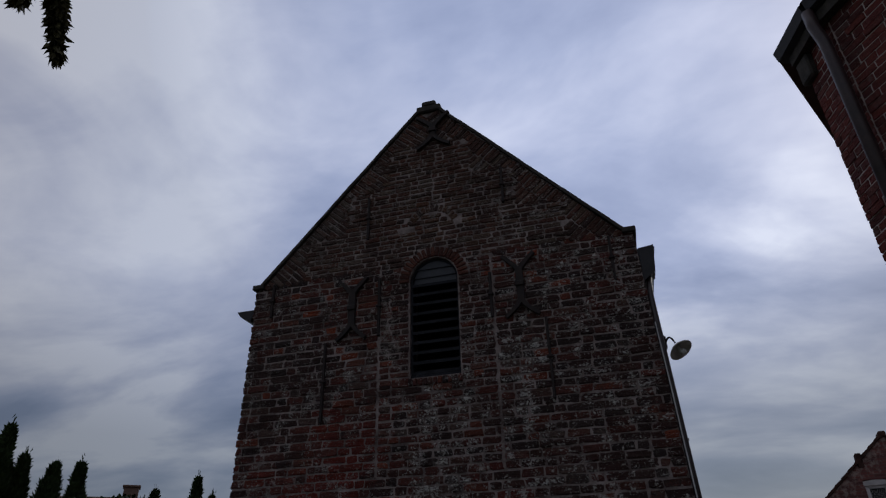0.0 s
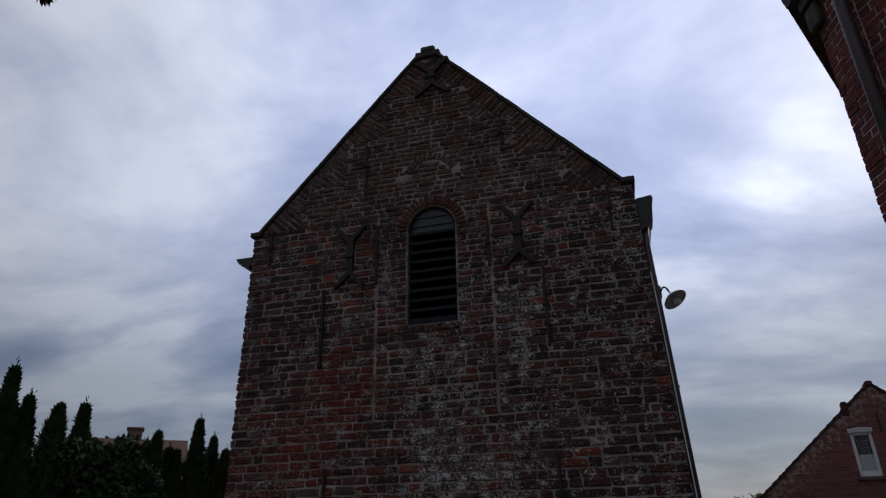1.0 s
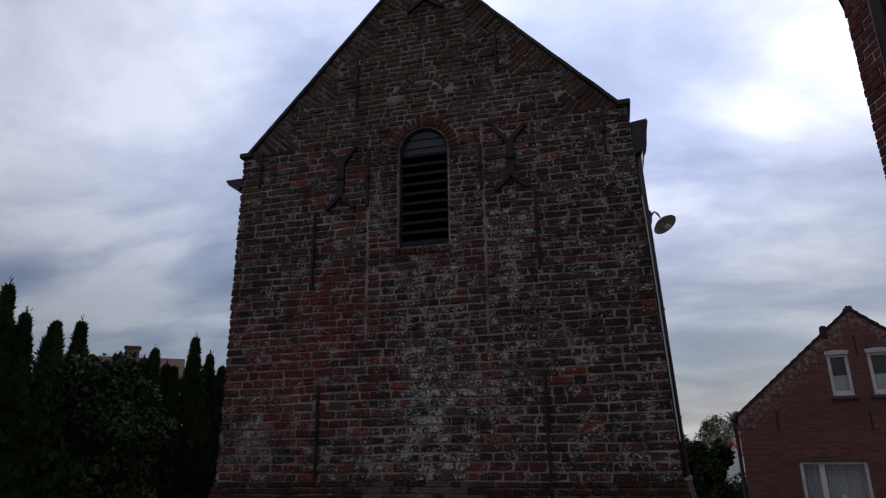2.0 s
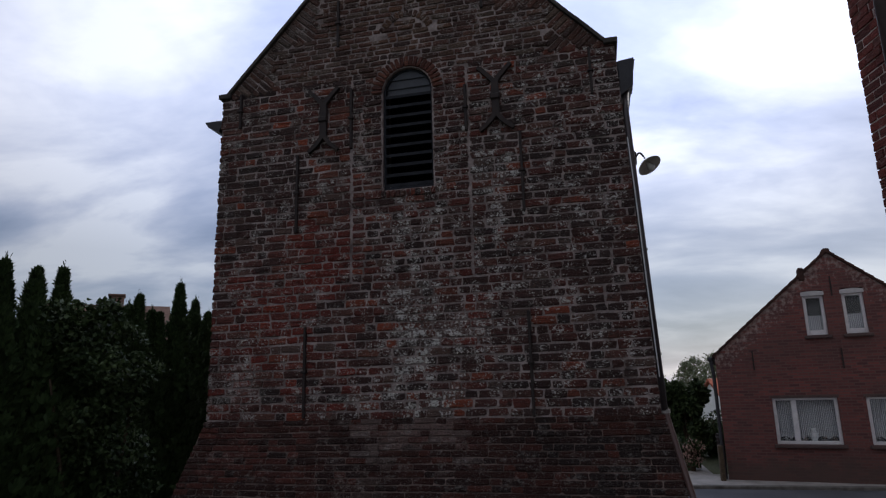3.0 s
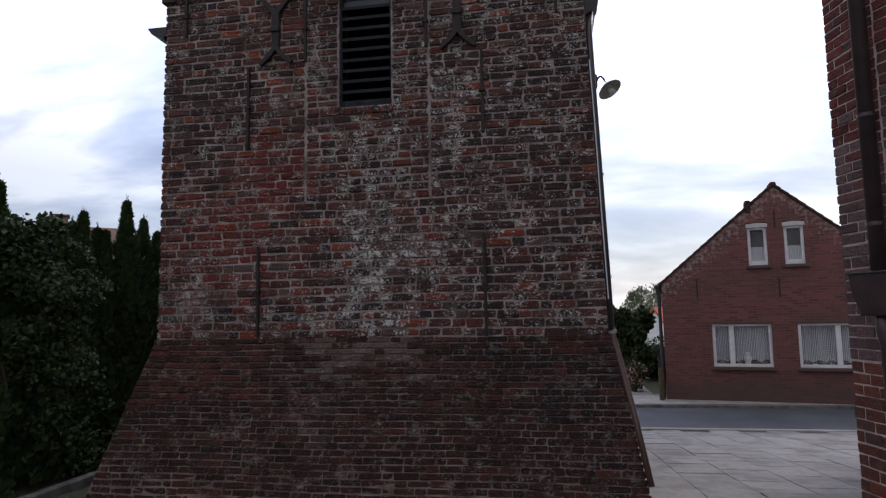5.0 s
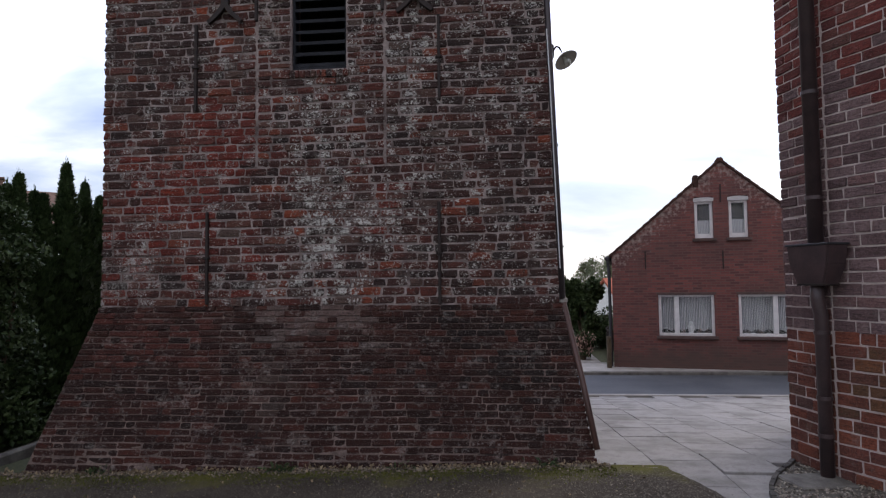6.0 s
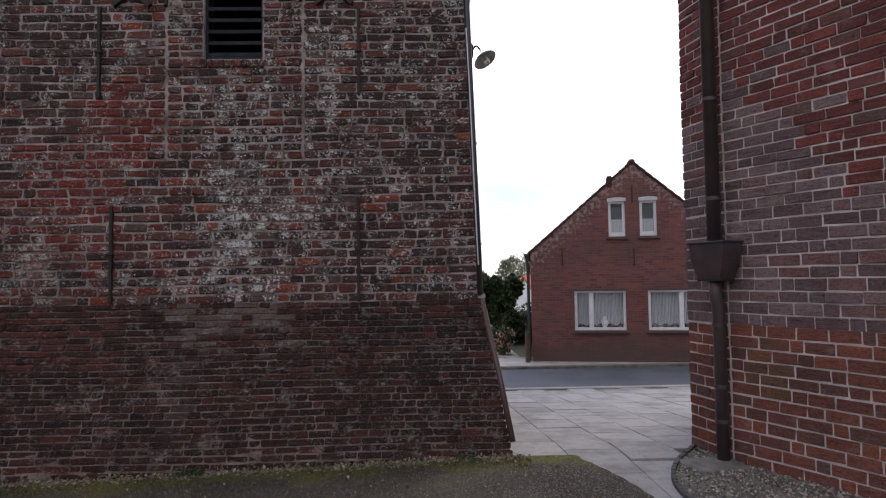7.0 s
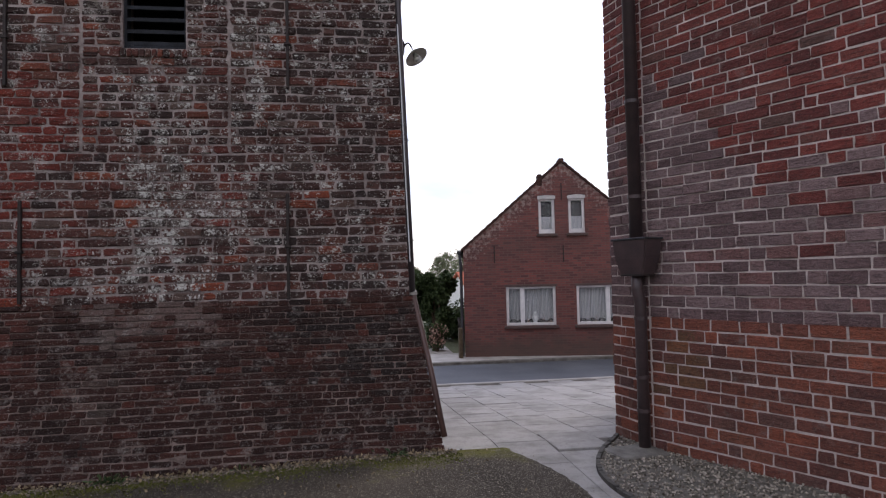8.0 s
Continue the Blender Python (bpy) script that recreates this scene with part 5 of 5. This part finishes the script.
cottage("white_house", "white rendered house with a red tiled roof", (5.2, 33.0, -1.05), 8.0, 7.0, 5.0, 1.45, 2.6, M_WHITE_WALL, M_TILE_RED, None, [(0.25, 1.35, 0.35, 1.45), (2.2, 3.3, 0.35, 1.45)])
cottage("distant_house", "pale tiled house with a chimney behind the hedge", (-19.97, 18.4, -0.3), 39.6, 4.6, 4.5, 3.4, 5.2, M_TILE_BEIGE, M_TILE_BEIGE, (2.85, 0.5, 0.45))

gp = thing("gate_post", "short weathered post at the garden path", "post", (2.56, 15.98, -0.6))
part("post", boxed(-0.05, 0.05, -0.09, 0.09, 0.0, 0.78, bev=0.015), M_POST, gp)
gt = thing("garden_gate", "narrow dark gate standing open by the house", "gate", (2.62, 16.25, -0.55))
for k in range(6):
    part("bar", boxed(-0.015, 0.015, 0.08 * k, 0.08 * k + 0.02, 0.05, 0.95), M_IRON, gt)
part("rail", boxed(-0.012, 0.012, 0.0, 0.5, 0.85, 0.89), M_IRON, gt)
part("rail", boxed(-0.012, 0.012, 0.0, 0.5, 0.15, 0.19), M_IRON, gt)

# ---- edging, gravel bed, drain slab ----
def spline(pts, n):
    out = []
    P = [Vector(p) for p in pts]
    P = [P[0] * 2 - P[1]] + P + [P[-1] * 2 - P[-2]]
    for i in range(1, len(P) - 2):
        for k in range(n):
            t = k / n
            a, b, c, d = P[i - 1 : i + 3]
            out.append(0.5 * ((2 * b) + (c - a) * t + (2 * a - 5 * b + 4 * c - d) * t * t + (3 * b - a - 3 * c + d) * t ** 3))
    return out + [P[-2]]


KERB = spline([(2.44, 5.72, 0), (2.28, 5.50, 0), (2.10, 5.25, 0), (1.94, 4.93, 0), (1.86, 4.64, 0), (1.84, 4.36, 0), (1.88, 4.05, 0), (2.05, 3.5, 0), (2.45, 2.8, 0), (2.95, 2.0, 0)], 6)
kb = thing("bed_edging", "curved dark concrete edging round the gravel bed", "edging")
for a, b in zip(KERB, KERB[1:]):
    d = (b - a).normalized()
    n = Vector((-d.y, d.x, 0)) * 0.017
    bm = bmesh.new()
    flat_prism(bm, [(q.x, q.y) for q in (a + n, a - n, b - n, b + n)], -0.1, 0.034 + rng.normal(0, 0.004))
    part("edging_piece", fix(bm), M_EDGING, kb)
ds = part("drain_slab", boxed(-0.23, 0.23, -0.17, 0.17, -0.05, 0.03, bev=0.012), M_KERB)
ds.matrix_basis = Matrix.Translation((2.36, 5.15, 0)) @ pose(0, 0, 0, 0, 0, 10)
tagged(ds, "concrete drain slab under the church downpipe", "slab")


def gravel():
    r = np.random.default_rng(9)
    vv, ff = [], []
    oct_f = [(0, 2, 4), (2, 1, 4), (1, 3, 4), (3, 0, 4), (2, 0, 5), (1, 2, 5), (3, 1, 5), (0, 3, 5)]
    nrm = F_MAIN.to_3x3() @ Vector((0, -1, 0))
    n = 0
    while n < 6000:
        x, y = r.uniform(1.82, 4.2), r.uniform(2.0, 5.7)
        q = Vector((x, y, 0))
        if (q - P1).dot(nrm) < 0.0 and (q - P1).dot(DIR) > -0.05 or (q - P0).dot(F_STRIP.to_3x3() @ Vector((0, -1, 0))) < 0 and y > P1.y:
            continue
        kx = min(KERB, key=lambda c: (c - q).length)
        if x < kx.x + 0.03:
            continue
        s = r.uniform(0.006, 0.014)
        b = len(vv)
        for d in ((1, 0, 0), (-1, 0, 0), (0, 1, 0), (0, -1, 0), (0, 0, 0.6), (0, 0, -0.6)):
            j = r.uniform(0.65, 1.25, 3)
            vv.append((x + d[0] * s * j[0] + r.normal(0, s * 0.2), y + d[1] * s * j[1] + r.normal(0, s * 0.2), 0.012 + d[2] * s * j[2] + r.uniform(0, 0.012)))
        ff += [tuple(b + i for i in f) for f in oct_f]
        n += 1
    tagged(new("gravel", mesh_from("gravel", vv, ff, M_PEBBLE)), "pale mixed gravel in the bed along the church", "gravel", kind="stuff")
    bm = bmesh.new()
    flat_prism(bm, [(p.x, p.y) for p in KERB] + [tuple((P1 + DIR * 5)[:2]), tuple(P1[:2]), tuple(P0[:2])], -0.06, 0.008)
    tagged(part("gravel_bed", fix(bm), simple("gravel_soil", (0.06, 0.055, 0.045), (0.15, 0.14, 0.125), 9.0, 0.95, bumps=0.8)), "dark soil under the gravel", "bed", kind="structure")


gravel()


def litter():
    """Dry leaves, chips and moss along the foot of the tower."""
    r = np.random.default_rng(15)

    def foot(q):
        x = q.uniform(-4.7, 0.8)
        return np.array((x, 5.53 - abs(q.normal(0, 0.055)), ground_z(x, 5.5) + 0.024 + q.uniform(0, 0.02)))

    v, f = leaves(900, foot, 0.032, r, -0.2, 0.7)
    tagged(new("dry_leaves", mesh_from("dry_leaves", v, f, M_LITTER)), "dry leaves and chips along the tower's foot", "litter", kind="stuff")

    def scattered(q):
        x, y = q.uniform(-4.9, 1.2), 5.5 - abs(q.normal(0, 0.6))
        return np.array((x, y, ground_z(x, y) + 0.022))

    v, f = leaves(170, scattered, 0.03, r, -0.1, 0.7)
    tagged(new("fallen_leaves", mesh_from("fallen_leaves", v, f, M_LITTER)), "few fallen leaves on the asphalt", "litter", kind="stuff")

    def moss(q):
        x = q.uniform(-4.8, 0.9)
        return np.array((x, 5.52 - abs(q.normal(0, 0.16)) - 0.10 * math.sin(x * 2.3) ** 2, ground_z(x, 5.4) + 0.015))

    v, f = leaves(9000, moss, 0.016, r, 0.8, 0.5)
    tagged(new("moss", mesh_from("moss", v, f, M_MOSS)), "low moss along the tower's foot", "moss", kind="stuff")
    vv, ff = [], []
    for _ in range(2200):
        x = r.uniform(-4.7, 0.86)
        y = 5.52 - abs(r.normal(0, 0.075))
        q, z = r.uniform(0.006, 0.017), ground_z(x, y)
        b = len(vv)
        for d in ((1, 0, 0), (-1, 0, 0), (0, 1, 0), (0, -1, 0), (0, 0, 0.7), (0, 0, -0.7)):
            j = r.uniform(0.6, 1.3, 3) * q
            vv.append((x + d[0] * j[0], y + d[1] * j[1], z + 0.022 + d[2] * j[2]))
        ff += [tuple(b + i for i in t) for t in ((0, 2, 4), (2, 1, 4), (1, 3, 4), (3, 0, 4), (2, 0, 5), (1, 2, 5), (3, 1, 5), (0, 3, 5))]
    tagged(new("mortar_crumbs", mesh_from("mortar_crumbs", vv, ff, M_CRUMB)), "fallen mortar crumbs along the tower's foot", "debris", kind="stuff")
    vv, ff = [], []
    for _ in range(8000):
        y = r.uniform(3.4, 5.5)
        x = r.uniform(-5.0, asphalt_edge(y))
        q, z = r.uniform(0.002, 0.0052), ground_z(x, y) + 0.016
        b = len(vv)
        for d in ((1, 0, 0), (-1, 0, 0), (0, 1, 0), (0, -1, 0), (0, 0, 0.7)):
            j = r.uniform(0.6, 1.3, 3) * q
            vv.append((x + d[0] * j[0], y + d[1] * j[1], z + d[2] * j[2]))
        ff += [tuple(b + i for i in t) for t in ((0, 2, 4), (2, 1, 4), (1, 3, 4), (3, 0, 4))]
    tagged(new("asphalt_grit", mesh_from("asphalt_grit", vv, ff, M_PEBBLE)), "loose pale grit on the old asphalt", "grit", kind="stuff")
    for x, n in ((-2.0, 130), (-3.75, 60), (0.35, 50), (-0.9, 25)):
        t = thing("weed_tuft", "small green weed growing at the tower's foot", "weed", (x, 5.47, ground_z(x, 5.47) + 0.014), group="weeds at the tower")
        v, f = leaves(n, lambda q: np.array((q.normal(0, 0.07), q.normal(0, 0.02), abs(q.normal(0, 0.03)))), 0.045, r, 0.8, 0.35)
        o = new("weed_leaves", mesh_from("weed_leaves", v, f, M_LEAF))
        o.parent = t


litter()
bm = bmesh.new()
box(bm, -5.22, -5.12, 2.0, 10.0, -0.35, -0.13, 0.02)
tagged(part("hedge_edging", bm, M_KERB), "low stone edging before the conifer hedge", "edging", kind="structure")

# ---- pieces: bricks and slabs ----
rb = np.random.default_rng(101)


def tooth(x, z):
    """Depth of the oblique brickwork that toothes into the gable's edge, and the distance from that edge."""
    left = x < APEX_X
    xa, xb = (TL + 0.08, APEX_X - 0.10) if left else (TR - 0.08, APEX_X + 0.10)
    a, b = Vector((xa, EAVE)), Vector((xb, APEX_Z))
    d = (b - a).normalized()
    q = Vector((x, z)) - a
    s = q.dot(d)
    dist = abs(q.x * d.y - q.y * d.x)
    return 0.08 + 0.34 * (1 - abs(((s / 0.8) % 1.0) * 2 - 1)) * (1 if s > 0.15 else 0.2), dist


def main_keep(x, z):
    if 0.24 < math.hypot(x - LCX, z - 5.55) < 0.36 and z > 5.55:
        return False
    if z > EAVE:
        dp_, dist = tooth(x, z)
        if dist < dp_:
            return False
    return True


TF = Matrix.Translation((0, TY, 0))


SPLIT = 2.76
LONG = (0.245, 0.235, 0.125, 0.245, 0.13)
low = list(courses(TB, SPLIT, gable_span, 0.0865, LONG, 0.0145, rb, main_keep, 0.007))
high = list(courses(SPLIT, EAVE, lambda z: (gable_span(z)[0], SEAM_L - 0.008), 0.0855, LONG, 0.014, rb, main_keep, 0.006))
high += courses(SPLIT, EAVE, lambda z: (SEAM_R + 0.008, gable_span(z)[1]), 0.0825, LONG, 0.0145, rb, main_keep, 0.006)
high += courses(SPLIT, LZ0 - 0.06, middle_span, 0.083, (0.19, 0.125, 0.20, 0.14), 0.016, rb, main_keep, 0.008)
high += courses(LZ0 - 0.06, EAVE, middle_span, 0.0705, (0.205, 0.11, 0.21, 0.15), 0.0135, rb, main_keep, 0.005)
top = list(courses(EAVE, APEX_Z - 0.05, top_span, 0.065, (0.20, 0.10, 0.195), 0.0125, rb, main_keep, 0.004))
lay(tower, low + high, TF, M_BRICK, 0.09, rb, nearest=lambda u, v: v < 2.0, rough=0.0065, wear=0.008)
lay(tower, top, TF, M_GABLE, 0.09, rb, rough=0.005, stuff_name="gable_brickwork")
# oblique bricks along the slopes
for xa, xb, s in ((TL + 0.08, APEX_X - 0.10, 1), (TR - 0.08, APEX_X + 0.10, -1)):
    a, b = Vector((xa, 0, EAVE)), Vector((xb, 0, APEX_Z))
    d = (b - a).normalized()
    ang = math.degrees(math.atan2(d.z, d.x))
    inward = Vector((d.z, 0, -d.x)) if s > 0 else Vector((-d.z, 0, d.x))
    rows = []
    L = (b - a).length
    t = 0.05
    while t < L - 0.05:
        depth_here = 0.08 + 0.34 * (1 - abs(((t / 0.8) % 1.0) * 2 - 1)) * (1 if t > 0.15 else 0.2)
        q = 0.01
        while q < depth_here - 0.02:
            w = min(0.21 * rb.uniform(0.9, 1.08), depth_here - q + 0.03)
            p = a + d * t + inward * (q + w / 2)
            if p.z > EAVE - 0.25:
                rows.append((p, w))
            q += w
        t += 0.068
    vv, ff = [], []
    fm = Matrix(((inward.x, 0, d.x, 0), (0, 1, 0, 0), (inward.z, 0, d.z, 0), (0, 0, 0, 1)))
    if fm.determinant() < 0:
        fm = Matrix(((-inward.x, 0, d.x, 0), (0, 1, 0, 0), (-inward.z, 0, d.z, 0), (0, 0, 0, 1)))
    for p, w in rows:
        n = len(vv)
        mm = Matrix.Translation((p.x, TY - 0.004 - abs(rb.normal(0, 0.004)), p.z)) @ fm
        vv += [mm @ Vector(c) for c in brick_verts(w - 0.011, 0.057, 0.09, rb, 0.008, 0.005)]
        ff += [tuple(n + i for i in q) for q in OCT_FACES]
    o = new("oblique_brickwork", mesh_from("oblique_brickwork", vv, ff, M_GABLE))
    o.parent = tower
    tagged(o, kind="stuff")


def voussoirs(cx, cz, r0, r1, n, a0=0.0, a1=math.pi, proud=0.012, mat=None):
    for k in range(n):
        a = a0 + (a1 - a0) * (k + 0.5) / n
        rm = (r0 + r1) / 2
        w = (a1 - a0) * rm / n - 0.010
        me = mesh_from("brick", brick_verts(w, r1 - r0 - 0.01, 0.09, rb, 0.007, 0.003), OCT_FACES, mat or M_VOUSSOIR)
        o = new("brick", me)
        o.parent = tower
        o.matrix_basis = Matrix.Translation((cx + rm * math.cos(a), TY - proud, cz + rm * math.sin(a))) @ pose(0, 0, 0, 0, 90 - math.degrees(a), 0)


voussoirs(LCX, LSP, LR + 0.005, LR + 0.135, 21)
voussoirs(LCX, 5.55, 0.25, 0.35, 13, 0.35, math.pi - 0.35, 0.006, M_GABLE)
for k in range(11):
    w = (LX1 - LX0 + 0.04) / 11
    o = new("brick", mesh_from("brick", brick_verts(w - 0.01, 0.075, 0.09, rb, 0.008, 0.004), OCT_FACES, M_BRICK))
    o.parent = tower
    o.matrix_basis = Matrix.Translation((LX0 - 0.02 + w * (k + 0.5), TY - 0.02, LZ0 - 0.05))
# battered foot: the plane leans back from the ground to the wall
run, rise = 0.61, TB + 0.32
slope_len = math.hypot(run, rise)
BF = Matrix.Translation((0, TY + 0.0, TB)) @ pose(0, 0, 0, -math.degrees(math.atan2(run, rise)), 0, 0)


def batter_span(v):
    k = -v / slope_len
    return TL - 0.01 - 0.39 * k, right_edge(TB) + 0.03 + 0.265 * k


batter_rects = list(courses(-slope_len, 0.0, batter_span, 0.0635, (0.215, 0.215, 0.105, 0.21, 0.11), 0.009, rb, None, 0.006, 0.45))
lay(tower, batter_rects, BF, M_BATTER, 0.07, rb, nearest=lambda u, v: -1.35 < v < -0.85, limit=270, rough=0.004, wear=0.007, name="batter_brick", stuff_name="batter_brickwork")

# church bricks by zone: repaired low courses, weathered middle, dark red above
LS = (P1 - P0).length
LM = (P2 - P1).length


def zone(rects):
    a, b, c = [], [], []
    for q in rects:
        u, v = q[0], q[1]
        e = 3.0 - 0.55 * u + 0.2 * math.sin(u * 4.1) + rb.normal(0, 0.24)
        (a if v < CH_Z else b if v < e else c).append(q)
    return a, b, c


def church_courses(span, lengths):
    """Taller bricks in the repaired and weathered courses than above."""
    for z0, z1, course in ((-0.10, CH_Z, 0.0962), (CH_Z, 2.10, 0.095), (2.10, CH_TOP - 0.1, 0.085)):
        yield from courses(z0, z1, span, course, lengths, 0.0135 if z0 < 1 else 0.012, rb, None, 0.003)


main_rects = zone(church_courses(lambda v: (0.03, LM), (0.238, 0.12, 0.235, 0.24)))
strip_rects = zone(church_courses(lambda v: (-0.012, LS + 0.02), (0.16, 0.21)))
for rects, f in ((main_rects, F_MAIN), (strip_rects, F_STRIP)):
    near = f is F_MAIN
    for q, mat, lim in zip(rects, (M_CHURCH_LOW, M_CHURCH_MID, M_CHURCH_TOP), (140, 110, 40)):
        lay(church, q, f, mat, 0.08, rb, nearest=(lambda u, v: u < 3.2) if near else None, limit=lim, rough=0.003, wear=0.004, stuff_name="church_brickwork", crooked=0.25, knocked=0.002)


# paving slabs that follow the slope to the street
def slabs():
    r = np.random.default_rng(77)
    pv = thing("paving", "weathered pale concrete paving slabs between church and tower", "paving", kind="structure")
    shared = mesh_from("slab", [(x * 0.5 * k, y * 0.5 * k, z) for z, k in ((-0.06, 1.0), (-0.006, 1.0), (0.0, 0.985)) for x, y in ((-1, -1), (1, -1), (1, 1), (-1, 1))], B_FACES, M_SLAB2)
    A = 0.495
    n = 0
    for i in range(15):
        x = 1.005 + A * i
        y = 5.60 + 0.35 * (i % 2) - (0.9 if i > 2 else 3.0) + r.uniform(-0.05, 0.05)
        while y < 12.0:
            ln = 0.70 + r.normal(0, 0.01)
            cy = y + ln / 2
            y += ln
            start = 5.30 if x < 1.4 else 2.6 if x < 2.1 else 5.45
            if cy < start or cy > 12.15 or n > 296 or (x > 3.2 and cy < 7.0):
                continue
            z = ground_z(x, cy) - (0.006 if x > 1.8 and cy < 5.45 else 0.0)
            tilt = math.degrees(math.atan((ground_z(x, cy + 0.2) - ground_z(x, cy - 0.2)) / 0.4))
            o = new("slab", shared)
            o.parent = pv
            o.matrix_basis = Matrix.Translation((x, cy, z + min(0.008, abs(r.normal(0.0, 0.004))))) @ pose(0, 0, 0, tilt + r.normal(0, 0.22), r.normal(0, 0.22), r.normal(0, 0.15)) @ Matrix.Diagonal((A - 0.006, ln - 0.006, 1, 1))
            n += 1


def slab_mat():
    m, nt, bs = material("paving_slab")
    p = position(nt)
    rn = node(nt, "ShaderNodeObjectInfo").outputs["Random"]
    a, b = noise_(nt, p, 1.8, 6.0, 0.65), noise_(nt, p, 55.0, 3.0)
    col = ramp_(nt, rn, [(0.0, (0.22, 0.21, 0.20)), (0.5, (0.245, 0.235, 0.225)), (1.0, (0.275, 0.263, 0.25))])
    col = mixc(nt, math_(nt, "MULTIPLY", math_(nt, "SUBTRACT", a, 0.47), 5.0, True), col, mixc(nt, 0.6, col, (0.085, 0.078, 0.07)))
    col = mixc(nt, math_(nt, "MULTIPLY", math_(nt, "SUBTRACT", b, 0.55), 3.0, True), col, (0.09, 0.086, 0.08))
    col = mixc(nt, math_(nt, "MULTIPLY", math_(nt, "SUBTRACT", noise_(nt, p, 6.5, 5.0, 0.7), 0.48), 4.0, True), col, mixc(nt, 0.5, col, (0.10, 0.09, 0.082)))
    nt.links.new(col, bs.inputs["Base Color"])
    bs.inputs["Roughness"].default_value = 0.9
    bs.inputs["Specular IOR Level"].default_value = 0.25
    bump(nt, bs, math_(nt, "ADD", b, a), 0.4, 0.006)
    return m


M_SLAB2 = slab_mat()
slabs()
# soil bed under the slabs and a paved strip beside the asphalt
sheet("joint_sand", list(np.arange(0.9, 12.1, 0.4)), list(np.arange(5.4, 12.45, 0.25)), lambda x, y: True, -0.03, M_KERB, "sand in the paving joints", "sand")
sheet("joint_sand", list(np.arange(0.9, 3.1, 0.2)), list(np.arange(0.0, 5.41, 0.25)), lambda x, y: x > asphalt_edge(y) - 0.1, -0.031, M_KERB, "sand in the paving joints", "sand")
